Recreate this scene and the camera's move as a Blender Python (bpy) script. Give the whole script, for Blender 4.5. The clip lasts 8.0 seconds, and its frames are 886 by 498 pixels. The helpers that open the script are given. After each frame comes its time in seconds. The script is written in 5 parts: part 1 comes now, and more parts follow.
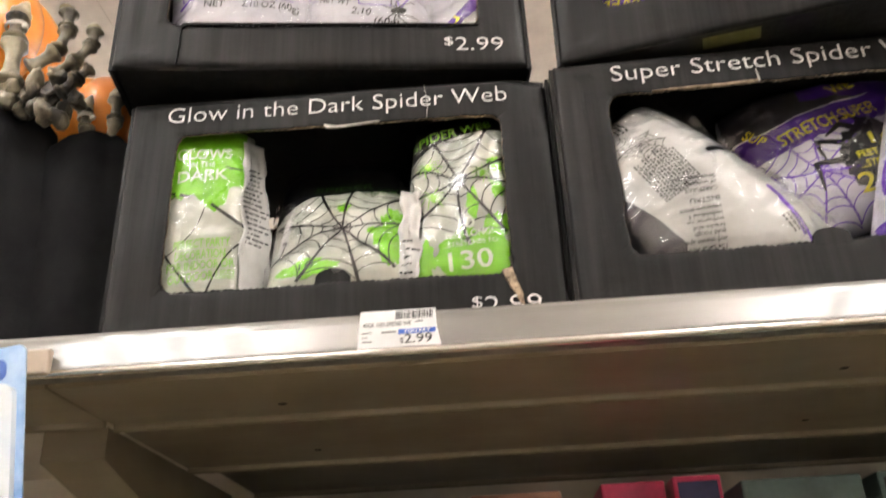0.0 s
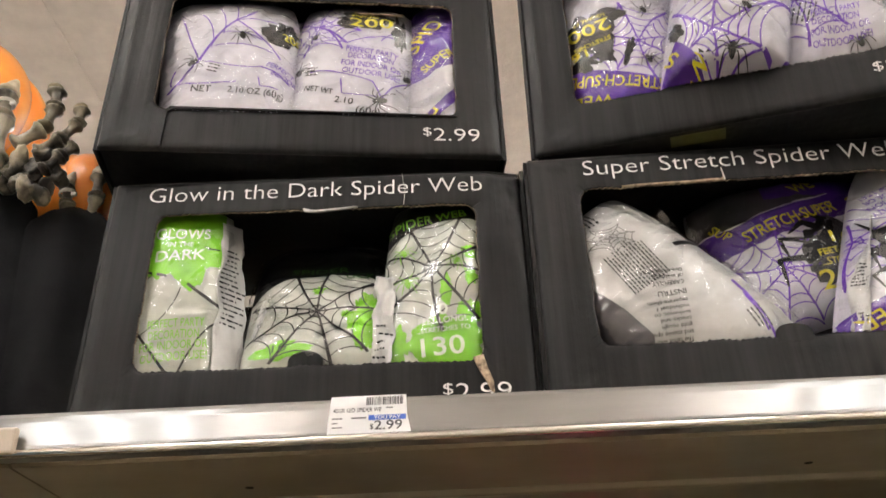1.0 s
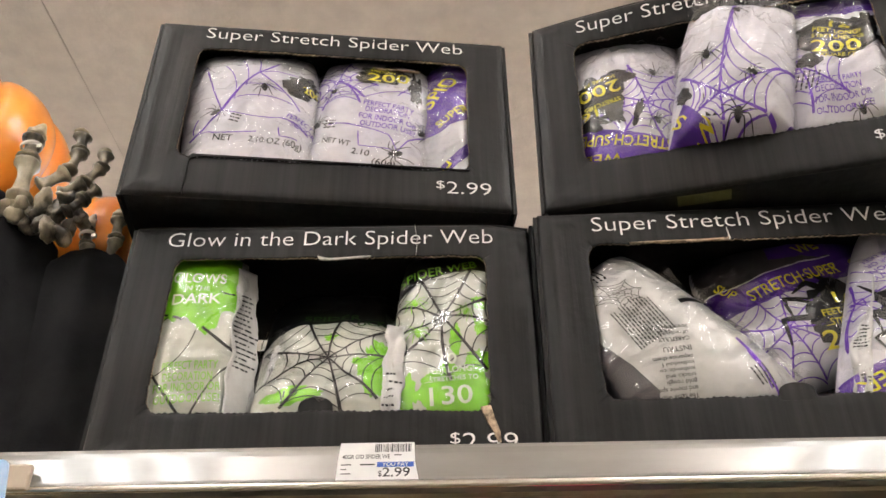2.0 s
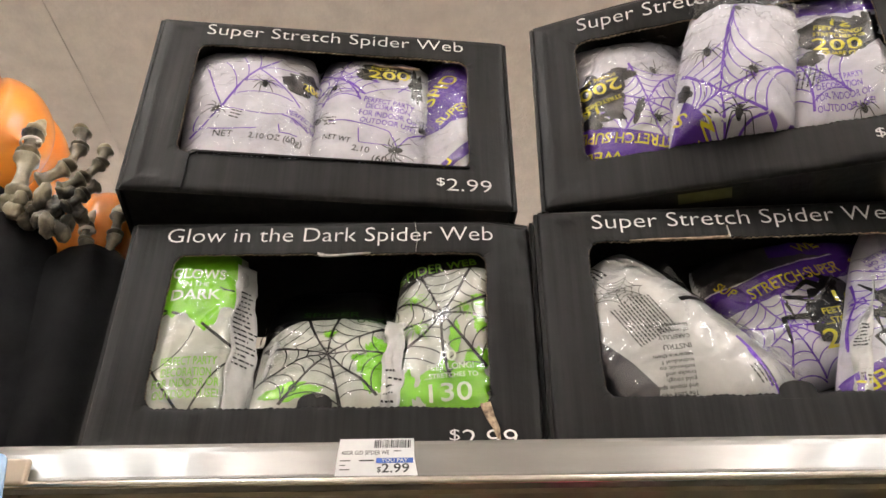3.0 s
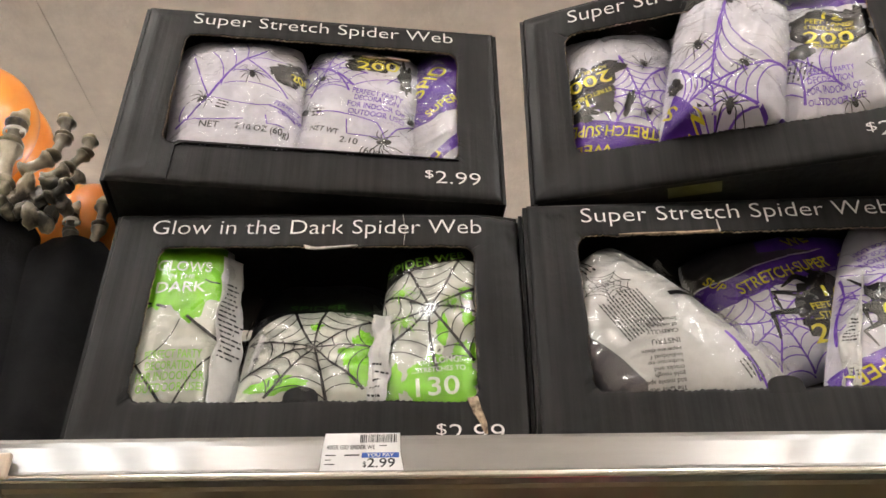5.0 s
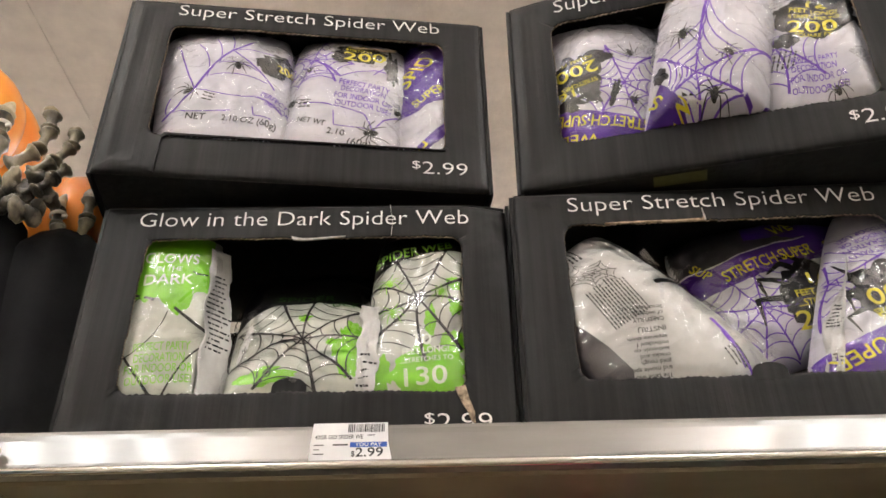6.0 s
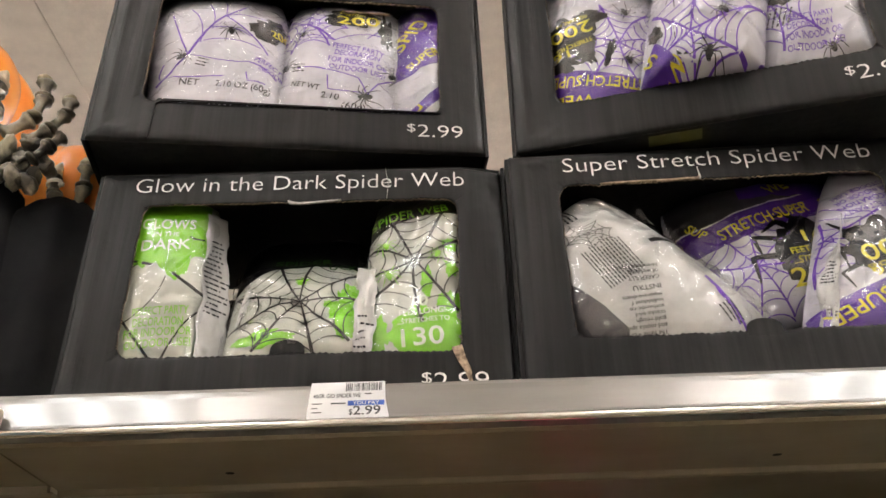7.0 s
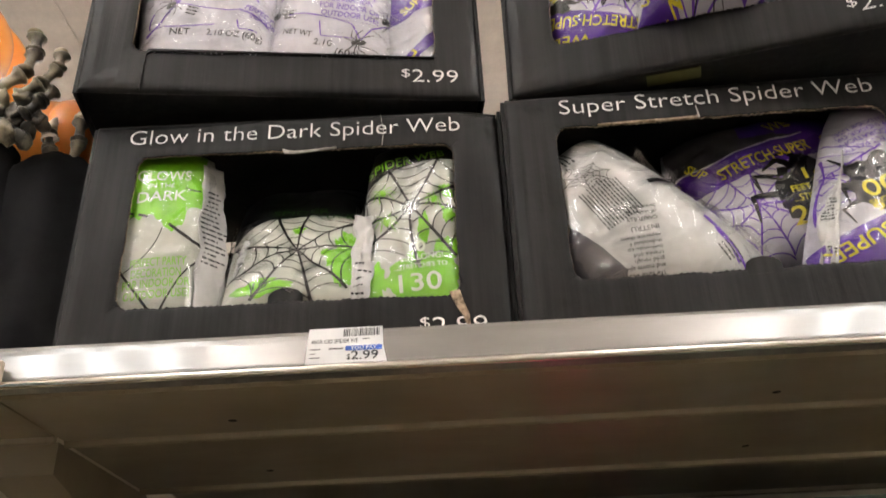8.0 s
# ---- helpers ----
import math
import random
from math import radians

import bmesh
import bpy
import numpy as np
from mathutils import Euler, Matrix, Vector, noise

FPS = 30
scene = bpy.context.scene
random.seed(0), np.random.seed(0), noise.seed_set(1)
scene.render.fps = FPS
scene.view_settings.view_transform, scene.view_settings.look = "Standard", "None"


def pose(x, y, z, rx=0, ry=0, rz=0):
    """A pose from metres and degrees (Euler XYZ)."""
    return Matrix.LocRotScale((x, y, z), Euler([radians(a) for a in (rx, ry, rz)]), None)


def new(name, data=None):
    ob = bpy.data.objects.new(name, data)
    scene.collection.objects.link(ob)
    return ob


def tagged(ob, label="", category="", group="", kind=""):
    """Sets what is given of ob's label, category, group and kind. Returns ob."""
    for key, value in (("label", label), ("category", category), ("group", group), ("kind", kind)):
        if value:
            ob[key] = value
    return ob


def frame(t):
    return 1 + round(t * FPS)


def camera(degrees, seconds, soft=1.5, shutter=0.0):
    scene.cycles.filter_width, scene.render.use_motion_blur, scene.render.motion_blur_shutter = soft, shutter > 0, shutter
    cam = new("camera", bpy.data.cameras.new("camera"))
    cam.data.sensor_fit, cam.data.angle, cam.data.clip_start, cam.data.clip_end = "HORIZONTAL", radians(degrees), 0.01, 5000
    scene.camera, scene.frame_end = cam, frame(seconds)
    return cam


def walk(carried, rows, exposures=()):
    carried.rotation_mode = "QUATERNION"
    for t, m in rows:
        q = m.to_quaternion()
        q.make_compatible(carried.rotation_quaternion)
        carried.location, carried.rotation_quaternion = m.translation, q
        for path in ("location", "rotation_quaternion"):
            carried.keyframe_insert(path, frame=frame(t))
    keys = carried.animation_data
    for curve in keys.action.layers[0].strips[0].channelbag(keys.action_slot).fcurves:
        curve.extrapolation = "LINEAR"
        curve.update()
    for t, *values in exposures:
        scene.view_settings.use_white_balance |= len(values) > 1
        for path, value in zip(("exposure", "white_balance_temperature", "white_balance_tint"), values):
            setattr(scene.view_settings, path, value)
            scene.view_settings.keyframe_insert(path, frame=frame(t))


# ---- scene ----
cam = camera(55.9, 8.0, soft=1.5, shutter=0.5)
ROWS = [
    (0.0, 0.0594, -0.5245, 1.4100, 25.85, 2.55, 4.16),
    (0.5, 0.0645, -0.5279, 1.4123, 29.41, 2.59, 2.86),
    (1.0, 0.0628, -0.5388, 1.4122, 30.91, 1.98, 2.06),
    (1.5, 0.0599, -0.5482, 1.4105, 32.91, 1.00, 1.62),
    (2.0, 0.0580, -0.5540, 1.4060, 34.17, 0.50, 1.51),
    (3.5, 0.0560, -0.5485, 1.4034, 34.27, 0.27, 1.18),
    (4.0, 0.0548, -0.5471, 1.4055, 33.89, 0.30, 0.97),
    (5.5, 0.0628, -0.5459, 1.4070, 33.65, 0.66, 0.54),
    (6.0, 0.0637, -0.5479, 1.4050, 33.14, 1.12, 0.46),
    (6.5, 0.0636, -0.5457, 1.3952, 32.58, 1.58, 0.60),
    (7.0, 0.0682, -0.5445, 1.3954, 31.34, 1.68, 0.94),
    (7.5, 0.0737, -0.5357, 1.3921, 30.59, 1.86, 1.35),
    (8.0, 0.0772, -0.5371, 1.3892, 28.37, 2.45, 2.06),
]
walk(cam, [(t, pose(x, y, z, 90 + pitch, roll, yaw)) for t, x, y, z, pitch, roll, yaw in ROWS],
     exposures=[(0.0, 0.22), (0.6, 0.06), (1.5, 0.0), (4.0, -0.06), (6.0, -0.06), (8.0, -0.1)])

# ---- light ----
world = bpy.data.worlds.new("World")
scene.world = world
world.use_nodes = True
world.node_tree.nodes["Background"].inputs[0].default_value = (0.9, 0.85, 0.8, 1)
world.node_tree.nodes["Background"].inputs[1].default_value = 0.05
scene.view_settings.exposure = 0.0

SHELF = 1.62           # height of the shelf's front edge
CEILING = SHELF + 1.88
BOX_W, BOX_H, BOX_D = 0.3484, 0.2206, 0.235


# ---- materials ----
def material(name, colour, rough=0.5, metal=0.0, coat=0.0, coat_rough=0.05, spec=0.5):
    m = bpy.data.materials.new(name)
    m.use_nodes = True
    b = m.node_tree.nodes["Principled BSDF"]
    b.inputs["Base Color"].default_value = (*colour, 1)
    b.inputs["Roughness"].default_value = rough
    b.inputs["Metallic"].default_value = metal
    b.inputs["Coat Weight"].default_value = coat
    b.inputs["Coat Roughness"].default_value = coat_rough
    b.inputs["Specular IOR Level"].default_value = spec
    return m


def add(m, kind, **values):
    n = m.node_tree.nodes.new(kind)
    for key, value in values.items():
        n.inputs[key].default_value = value
    return n


def wire(m, a, b):
    m.node_tree.links.new(a, b)


def coords(m, scale=(1, 1, 1)):
    tc = add(m, "ShaderNodeTexCoord")
    mp = add(m, "ShaderNodeMapping", Scale=scale)
    wire(m, tc.outputs["Object"], mp.inputs["Vector"])
    return mp.outputs["Vector"]


def mottled(m, dark, light, scale=20, stretch=(1, 1, 1), lo=0.35, hi=0.65, detail=6):
    """Base colour wandering between two tones."""
    n = add(m, "ShaderNodeTexNoise", Scale=scale, Detail=detail, Roughness=0.6)
    wire(m, coords(m, stretch), n.inputs["Vector"])
    r = add(m, "ShaderNodeValToRGB")
    r.color_ramp.elements[0].position, r.color_ramp.elements[1].position = lo, hi
    r.color_ramp.elements[0].color, r.color_ramp.elements[1].color = (*dark, 1), (*light, 1)
    wire(m, n.outputs["Fac"], r.inputs["Fac"])
    wire(m, r.outputs["Color"], m.node_tree.nodes["Principled BSDF"].inputs["Base Color"])
    return m


def bumped(m, layers, coat=False):
    """Relief from noise layers (scale, stretch, strength, distance)."""
    last = None
    for scale, stretch, strength, distance in layers:
        n = add(m, "ShaderNodeTexNoise", Scale=scale, Detail=4, Roughness=0.55)
        wire(m, coords(m, stretch), n.inputs["Vector"])
        b = add(m, "ShaderNodeBump", Strength=strength, Distance=distance)
        wire(m, n.outputs["Fac"], b.inputs["Height"])
        if last:
            wire(m, last.outputs["Normal"], b.inputs["Normal"])
        last = b
    p = m.node_tree.nodes["Principled BSDF"]
    wire(m, last.outputs["Normal"], p.inputs["Coat Normal" if coat else "Normal"])
    if coat:
        wire(m, last.outputs["Normal"], p.inputs["Normal"])
    return m


def rough_varied(m, low, high, scale=15, stretch=(1, 1, 1)):
    n = add(m, "ShaderNodeTexNoise", Scale=scale, Detail=5)
    wire(m, coords(m, stretch), n.inputs["Vector"])
    r = add(m, "ShaderNodeMapRange")
    r.inputs["From Min"].default_value, r.inputs["From Max"].default_value = 0.3, 0.7
    r.inputs["To Min"].default_value, r.inputs["To Max"].default_value = low, high
    wire(m, n.outputs["Fac"], r.inputs["Value"])
    wire(m, r.outputs["Result"], m.node_tree.nodes["Principled BSDF"].inputs["Roughness"])
    return m


def glowing(name, colour, strength):
    m = material(name, (0.8, 0.8, 0.8))
    b = m.node_tree.nodes["Principled BSDF"]
    b.inputs["Emission Color"].default_value = (*colour, 1)
    b.inputs["Emission Strength"].default_value = strength
    return m


BLACK_CARD = rough_varied(bumped(mottled(material("printed black cardboard", (0.010, 0.010, 0.010), spec=0.19), (0.0055, 0.0054, 0.0056), (0.0150, 0.0145, 0.0147), 42, (3, 3, 0.10)),
                    [(170, (1, 0.4, 0.015), 0.45, 0.0008), (11, (1, 1, 0.7), 0.5, 0.005), (45, (1, 1, 1), 0.25, 0.0012), (300, (1, 1, 1), 0.15, 0.0004)]), 0.36, 0.55, 14)
RAW_CARD = bumped(mottled(material("raw brown cardboard", (0.4, 0.28, 0.17), 0.85), (0.10, 0.07, 0.045), (0.46, 0.35, 0.24), 190), [(400, (1, 1, 1), 0.5, 0.0006)])
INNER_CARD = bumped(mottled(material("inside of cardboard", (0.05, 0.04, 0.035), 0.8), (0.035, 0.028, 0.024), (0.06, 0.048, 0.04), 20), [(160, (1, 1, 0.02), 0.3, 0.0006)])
WHITE_INK = mottled(material("white lettering ink", (0.75, 0.73, 0.72), 0.45), (0.62, 0.6, 0.59), (0.8, 0.78, 0.77), 150)
SHELF_METAL = rough_varied(bumped(mottled(material("cream shelf enamel", (0.62, 0.56, 0.47), 0.35, spec=0.5), (0.50, 0.45, 0.37), (0.62, 0.56, 0.47), 6), [(14, (1, 1, 1), 0.06, 0.002)]), 0.25, 0.45, 8)
# Shelf enamel darkened to tan: the shade under the shelf is in the colour.
SHADED_ENAMEL = rough_varied(bumped(mottled(material("tan shelf enamel with shade in it", (0.22, 0.18, 0.12), 0.4), (0.17, 0.14, 0.09), (0.24, 0.2, 0.135), 7, (0.4, 1, 1)), [(14, (0.3, 1, 1), 0.08, 0.002)]), 0.3, 0.5, 8)
HOLE = mottled(material("dark hole", (0.01, 0.01, 0.01), 0.9), (0.008, 0.008, 0.008), (0.013, 0.012, 0.011), 100)
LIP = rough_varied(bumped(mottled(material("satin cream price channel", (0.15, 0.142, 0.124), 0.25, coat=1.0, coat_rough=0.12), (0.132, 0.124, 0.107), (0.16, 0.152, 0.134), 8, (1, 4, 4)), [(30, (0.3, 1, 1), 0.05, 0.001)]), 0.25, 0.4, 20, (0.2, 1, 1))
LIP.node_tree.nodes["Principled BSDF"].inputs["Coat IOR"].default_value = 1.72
CHROME = rough_varied(material("polished metal bead", (0.75, 0.72, 0.68), 0.12, 1.0), 0.07, 0.2, 40)
CEIL = bumped(mottled(material("mineral fibre ceiling tile", (0.74, 0.68, 0.63), 0.9), (0.66, 0.605, 0.565), (0.76, 0.70, 0.65), 12, detail=8), [(60, (1, 1, 1), 0.5, 0.004)])
GRID = mottled(material("ceiling grid", (0.5, 0.47, 0.43), 0.6), (0.42, 0.39, 0.36), (0.5, 0.47, 0.43), 10)
LAMP = glowing("fluorescent diffuser", (0.98, 0.972, 0.955), 22.0)
REFLECTOR = mottled(material("white reflector enamel", (0.82, 0.82, 0.8), 0.4), (0.79, 0.79, 0.77), (0.84, 0.84, 0.82), 8)
# Extra upward glow, an added source that lifts the ceiling's brightness.
ADDED_UPLIGHT = glowing("added ceiling uplight", (0.98, 0.960, 0.95), 37.0)
WALL = bumped(mottled(material("painted wall", (0.6, 0.56, 0.5), 0.7), (0.55, 0.51, 0.46), (0.63, 0.59, 0.53), 3), [(80, (1, 1, 1), 0.1, 0.001)])
FLOOR = rough_varied(mottled(material("vinyl floor", (0.35, 0.32, 0.28), 0.3), (0.28, 0.25, 0.22), (0.38, 0.35, 0.31), 5), 0.2, 0.4)
CLOTH = bumped(mottled(material("black cloth", (0.008, 0.008, 0.009), 0.95, spec=0.15), (0.005, 0.005, 0.006), (0.012, 0.012, 0.013), 25), [(350, (1, 1, 1), 0.4, 0.0008)])
PUMPKIN = rough_varied(bumped(mottled(material("orange pumpkin plastic", (0.85, 0.28, 0.03), 0.3, coat=0.6, coat_rough=0.15), (0.82, 0.23, 0.016), (0.90, 0.36, 0.05), 12), [(40, (1, 1, 0.3), 0.1, 0.002)]), 0.3, 0.45)
BONE = bumped(mottled(material("weathered grey bone plastic", (0.3, 0.27, 0.2), 0.28), (0.022, 0.019, 0.013), (0.36, 0.32, 0.23), 36, (1, 1, 0.5), 0.40, 0.70), [(110, (1, 1, 0.25), 0.8, 0.002)])


# ---- building helpers ----
def part(name, bm, mat, parent=None, label="", smooth=False):
    me = bpy.data.meshes.new(name)
    bm.to_mesh(me)
    bm.free()
    for m in (mat if isinstance(mat, (list, tuple)) else [mat]):
        me.materials.append(m)
    if smooth:
        me.polygons.foreach_set("use_smooth", [True] * len(me.polygons))
    ob = new(name, me)
    if parent:
        ob.parent = parent
    if label:
        ob["label"] = label
    return ob


def slab(x0, y0, z0, x1, y1, z1, bevel=0.0, bm=None):
    own = bm is None
    bm = bmesh.new() if own else bm
    m = Matrix.LocRotScale(((x0 + x1) / 2, (y0 + y1) / 2, (z0 + z1) / 2), None, (x1 - x0, y1 - y0, z1 - z0))
    made = bmesh.ops.create_cube(bm, size=1, matrix=m)
    if bevel:
        edges = list({e for v in made["verts"] for e in v.link_edges})
        bmesh.ops.bevel(bm, geom=edges, offset=bevel, segments=2, affect="EDGES", profile=0.5)
    return bm


def extruded(profile, x0, x1, steps=1):
    """A bar along x with a closed outline of (y, z)."""
    bm = bmesh.new()
    rings = []
    for i in range(steps + 1):
        x = x0 + (x1 - x0) * i / steps
        rings.append([bm.verts.new((x, y, z)) for y, z in profile])
    n = len(profile)
    for a, b in zip(rings, rings[1:]):
        for i in range(n):
            bm.faces.new((a[i], a[(i + 1) % n], b[(i + 1) % n], b[i]))
    bm.faces.new(rings[0][::-1])
    bm.faces.new(rings[-1])
    bmesh.ops.recalc_face_normals(bm, faces=bm.faces)
    return bm


def grid_mesh(fn, nu, nv, bm=None):
    bm = bm or bmesh.new()
    vs = [[bm.verts.new(fn(i / nu, j / nv)) for i in range(nu + 1)] for j in range(nv + 1)]
    for j in range(nv):
        for i in range(nu):
            bm.faces.new((vs[j][i], vs[j][i + 1], vs[j + 1][i + 1], vs[j + 1][i]))
    return bm


def thing(name, m, label, category, group=""):
    ob = new(name)
    ob.matrix_world = m
    ob.empty_display_size = 0.02
    return tagged(ob, label, category, group)


# ---- the shop round the shelf ----
Y0, Y1, X0, X1 = -2.7, 5.2, -4.0, 4.4
tagged(part("floor", slab(X0, Y0, -0.1, X1, Y1, 0), FLOOR), "pale vinyl shop floor", "floor", kind="structure")
for name, box in (("wall_north", (X0, Y1, 0, X1, Y1 + 0.1, CEILING)), ("wall_south", (X0, Y0 - 0.1, 0, X1, Y0, CEILING)),
                  ("wall_west", (X0 - 0.1, Y0 - 0.1, 0, X0, Y1 + 0.1, CEILING)), ("wall_east", (X1, Y0 - 0.1, 0, X1 + 0.1, Y1 + 0.1, CEILING))):
    tagged(part(name, slab(*box), WALL), "plain painted shop wall", "wall", kind="structure")

bm = slab(X0 - 0.1, Y0 - 0.1, CEILING + 0.005, X1 + 0.1, Y1 + 0.1, CEILING + 0.1)
SEAM = -1.205
x = SEAM - 1.22 * 3
while x < X1:
    slab(max(x + 0.005, X0), Y0, CEILING, min(x + 1.215, X1), Y1, CEILING + 0.005, bm=bm)
    x += 1.22
tagged(part("ceiling", bm, CEIL), "beige textured panel ceiling with thin seams", "ceiling", kind="structure")


def ceiling_light(x, y):
    """A hanging fluorescent light that shines down; its glowing top is added to brighten the ceiling."""
    ob = thing("ceiling_light", pose(x, y, LAMP_Z), "white hanging fluorescent light with an added glow on top", "ceiling light", "ceiling lights")
    part("reflector", slab(-0.30, -0.59, 0.020, 0.30, 0.59, 0.026), REFLECTOR, ob)
    for dx in (-0.20, 0.0, 0.20):
        tube = bmesh.new()
        bmesh.ops.create_cone(tube, cap_ends=True, segments=14, radius1=0.019, radius2=0.019, depth=1.16, matrix=pose(dx, 0, -0.006, 90))
        part("tube", tube, LAMP, ob, "glowing fluorescent tube")
    part("added_uplight_panel", slab(-0.30, -0.59, 0.050, 0.30, 0.59, 0.056), ADDED_UPLIGHT, ob)
    for box in ((-0.315, -0.605, -0.02, -0.30, 0.605, 0.062), (0.30, -0.605, -0.02, 0.315, 0.605, 0.062), (-0.30, -0.605, -0.02, 0.30, -0.59, 0.062), (-0.30, 0.59, -0.02, 0.30, 0.605, 0.062)):
        part("frame", slab(*box), GRID, ob)
    for dy in (-0.5, 0.5):
        part("hanger", slab(-0.004, dy - 0.004, 0.056, 0.004, dy + 0.004, CEILING - LAMP_Z), GRID, ob)


LAMP_Z = SHELF + 1.50
for x in (-3.46, -1.02, 1.42, 3.86):
    ceiling_light(x, -1.45)
    # Second row is unseen, added to light the ceiling behind the boxes.
    ceiling_light(x, 4.0)

# gondola: back panel, shelf, brackets
tagged(part("gondola_back_panel", slab(-1.25, 0.455, 0.0, 1.25, 0.475, SHELF + 0.42, 0.002), SHELF_METAL), "cream enamelled metal shelving back panel", "back panel", kind="structure")

shelf = thing("shelf", pose(0, 0, SHELF), "cream metal shop shelf with a price channel along its front", "shelf")
part("deck", slab(-1.22, 0.012, -0.004, 1.22, 0.45, -0.001), SHELF_METAL, shelf)
prof = [(0.012, -0.0005), (0.004, 0.0), (0.0008, -0.001), (-0.0008, -0.004), (-0.0015, -0.008), (-0.006, -0.026), (-0.0075, -0.029), (-0.002, -0.0315), (0.012, -0.0315)]
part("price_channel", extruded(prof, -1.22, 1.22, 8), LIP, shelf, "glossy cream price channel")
ring = [(-0.0072 + 0.0028 * math.cos(a * math.pi / 6), -0.0312 + 0.0028 * math.sin(a * math.pi / 6)) for a in range(12)]
part("bead", extruded(ring, -1.22, 1.22), CHROME, shelf, "shiny metal bead", True)
RIBS = ((0.0135, 0.126, -0.0335, -0.2455), (0.128, 0.298, -0.0345, -0.2455), (0.300, 0.445, -0.036, -0.22), (0.0135, 0.112, -0.0335, -1.2))
for y0, y1, z1, x0 in RIBS:
    part("rib", extruded([(y0, -0.006), (y0, z1 + 0.002), (y0 + 0.002, z1), (y1 - 0.005, z1), (y1 - 0.004, z1 - 0.004), (y1 - 0.002, z1 - 0.0052), (y1 + 0.0005, z1 - 0.0045), (y1 + 0.001, z1 + 0.002), (y1, -0.006)], x0, -0.2475 if x0 < -1 else 1.2), SHADED_ENAMEL, shelf, "folded sheet metal rib")
for x, y, z in ((-0.100, 0.089, -0.0338), (-0.105, 0.245, -0.0348), (0.32, 0.089, -0.0338), (0.34, 0.245, -0.0348)):
    bm = bmesh.new()
    bmesh.ops.create_circle(bm, cap_ends=True, segments=16, radius=0.0035, matrix=pose(x, y, z, 180))
    part("hole", bm, HOLE, shelf, "dark punched hole")
for x in (-0.272, 0.93):
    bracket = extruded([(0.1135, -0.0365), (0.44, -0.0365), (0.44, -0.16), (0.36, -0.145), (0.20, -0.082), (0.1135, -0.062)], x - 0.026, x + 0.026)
    part("bracket", bracket, SHADED_ENAMEL, shelf, "tapered metal shelf bracket")

base = thing("gondola_base", pose(0, 0, 0), "cream metal base deck of the shelving unit", "base deck")
part("plinth", slab(-1.22, -0.16, 0.0, 1.22, 0.45, 0.13, 0.004), SHADED_ENAMEL, base)
part("base_deck", slab(-1.22, -0.18, 0.13, 1.22, 0.45, 0.15, 0.004), SHELF_METAL, base)
for x in (-1.235, 0.0, 1.235):
    tagged(part("upright", slab(x - 0.015, 0.4751, 0.0, x + 0.015, 0.51, SHELF + 0.42, 0.002), SHELF_METAL), "cream slotted steel upright behind the shelves", "upright", "uprights")

# lower shelf with packs that nearly reach the upper one
LOW = SHELF - 0.34
# Front edge runs out unseen, to keep floor bounce off the shelf above.
lower = thing("shelf", pose(0, -0.14, LOW), "cream metal lower shelf with goods, run forward to block floor bounce", "shelf")
part("deck", slab(-1.22, 0.012, -0.02, 1.22, 0.59, -0.001, 0.002), SHADED_ENAMEL, lower)
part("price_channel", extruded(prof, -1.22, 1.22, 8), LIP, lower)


def pack(x, y, w, d, h, mats, label):
    ob = thing("carton", pose(x, y, LOW), label, "carton", "goods on the lower shelf")
    part("body", slab(-w / 2, 0, 0, w / 2, d, h, 0.002), mats[0], ob)
    part("stripe", slab(-w / 2 + 0.004, -0.0012, h * 0.72, w / 2 - 0.004, -0.0004, h - 0.006), mats[1], ob)


def paint(name, c):
    return mottled(material(name, c, 0.35), tuple(k * 0.8 for k in c), tuple(min(1, k * 1.15) for k in c), 30)


PINK, NAVY, TEAL, SALMON, DARK = paint("pink card", (0.65, 0.06, 0.16)), paint("navy card", (0.03, 0.03, 0.12)), paint("grey teal card", (0.12, 0.18, 0.18)), paint("salmon card", (0.45, 0.24, 0.17)), paint("dark card", (0.03, 0.03, 0.035))
for x, w, h, mats, label in ((0.075, 0.085, 0.283, (SALMON, SALMON), "salmon pink carton on the lower shelf"), (0.185, 0.06, 0.287, (PINK, PINK), "hot pink carton on the lower shelf"), (0.245, 0.045, 0.290, (PINK, NAVY), "pink and navy carton on the lower shelf"),
                             (0.34, 0.11, 0.283, (TEAL, TEAL), "grey teal carton on the lower shelf"), (0.46, 0.10, 0.284, (TEAL, DARK), "grey teal carton with a dark stripe"), (0.58, 0.11, 0.283, (TEAL, TEAL), "grey teal carton on the lower shelf"), (-0.05, 0.12, 0.265, (DARK, DARK), "dark carton on the lower shelf"), (-0.20, 0.12, 0.26, (DARK, DARK), "dark carton on the lower shelf")):
    pack(x, 0.29, w, 0.14, h - 0.0195, mats, label)


# ---- display boxes ----
WIN_L, WIN_R, WIN_B, WIN_T = 0.041, 0.3084, 0.0444, 0.1863


def box_pose(x, y, z, yaw, tilt, lean):
    return pose(x, y, z, 0, 0, yaw) @ pose(0, 0, 0, -tilt, 0, 0) @ pose(0, 0, 0, 0, -lean, 0)


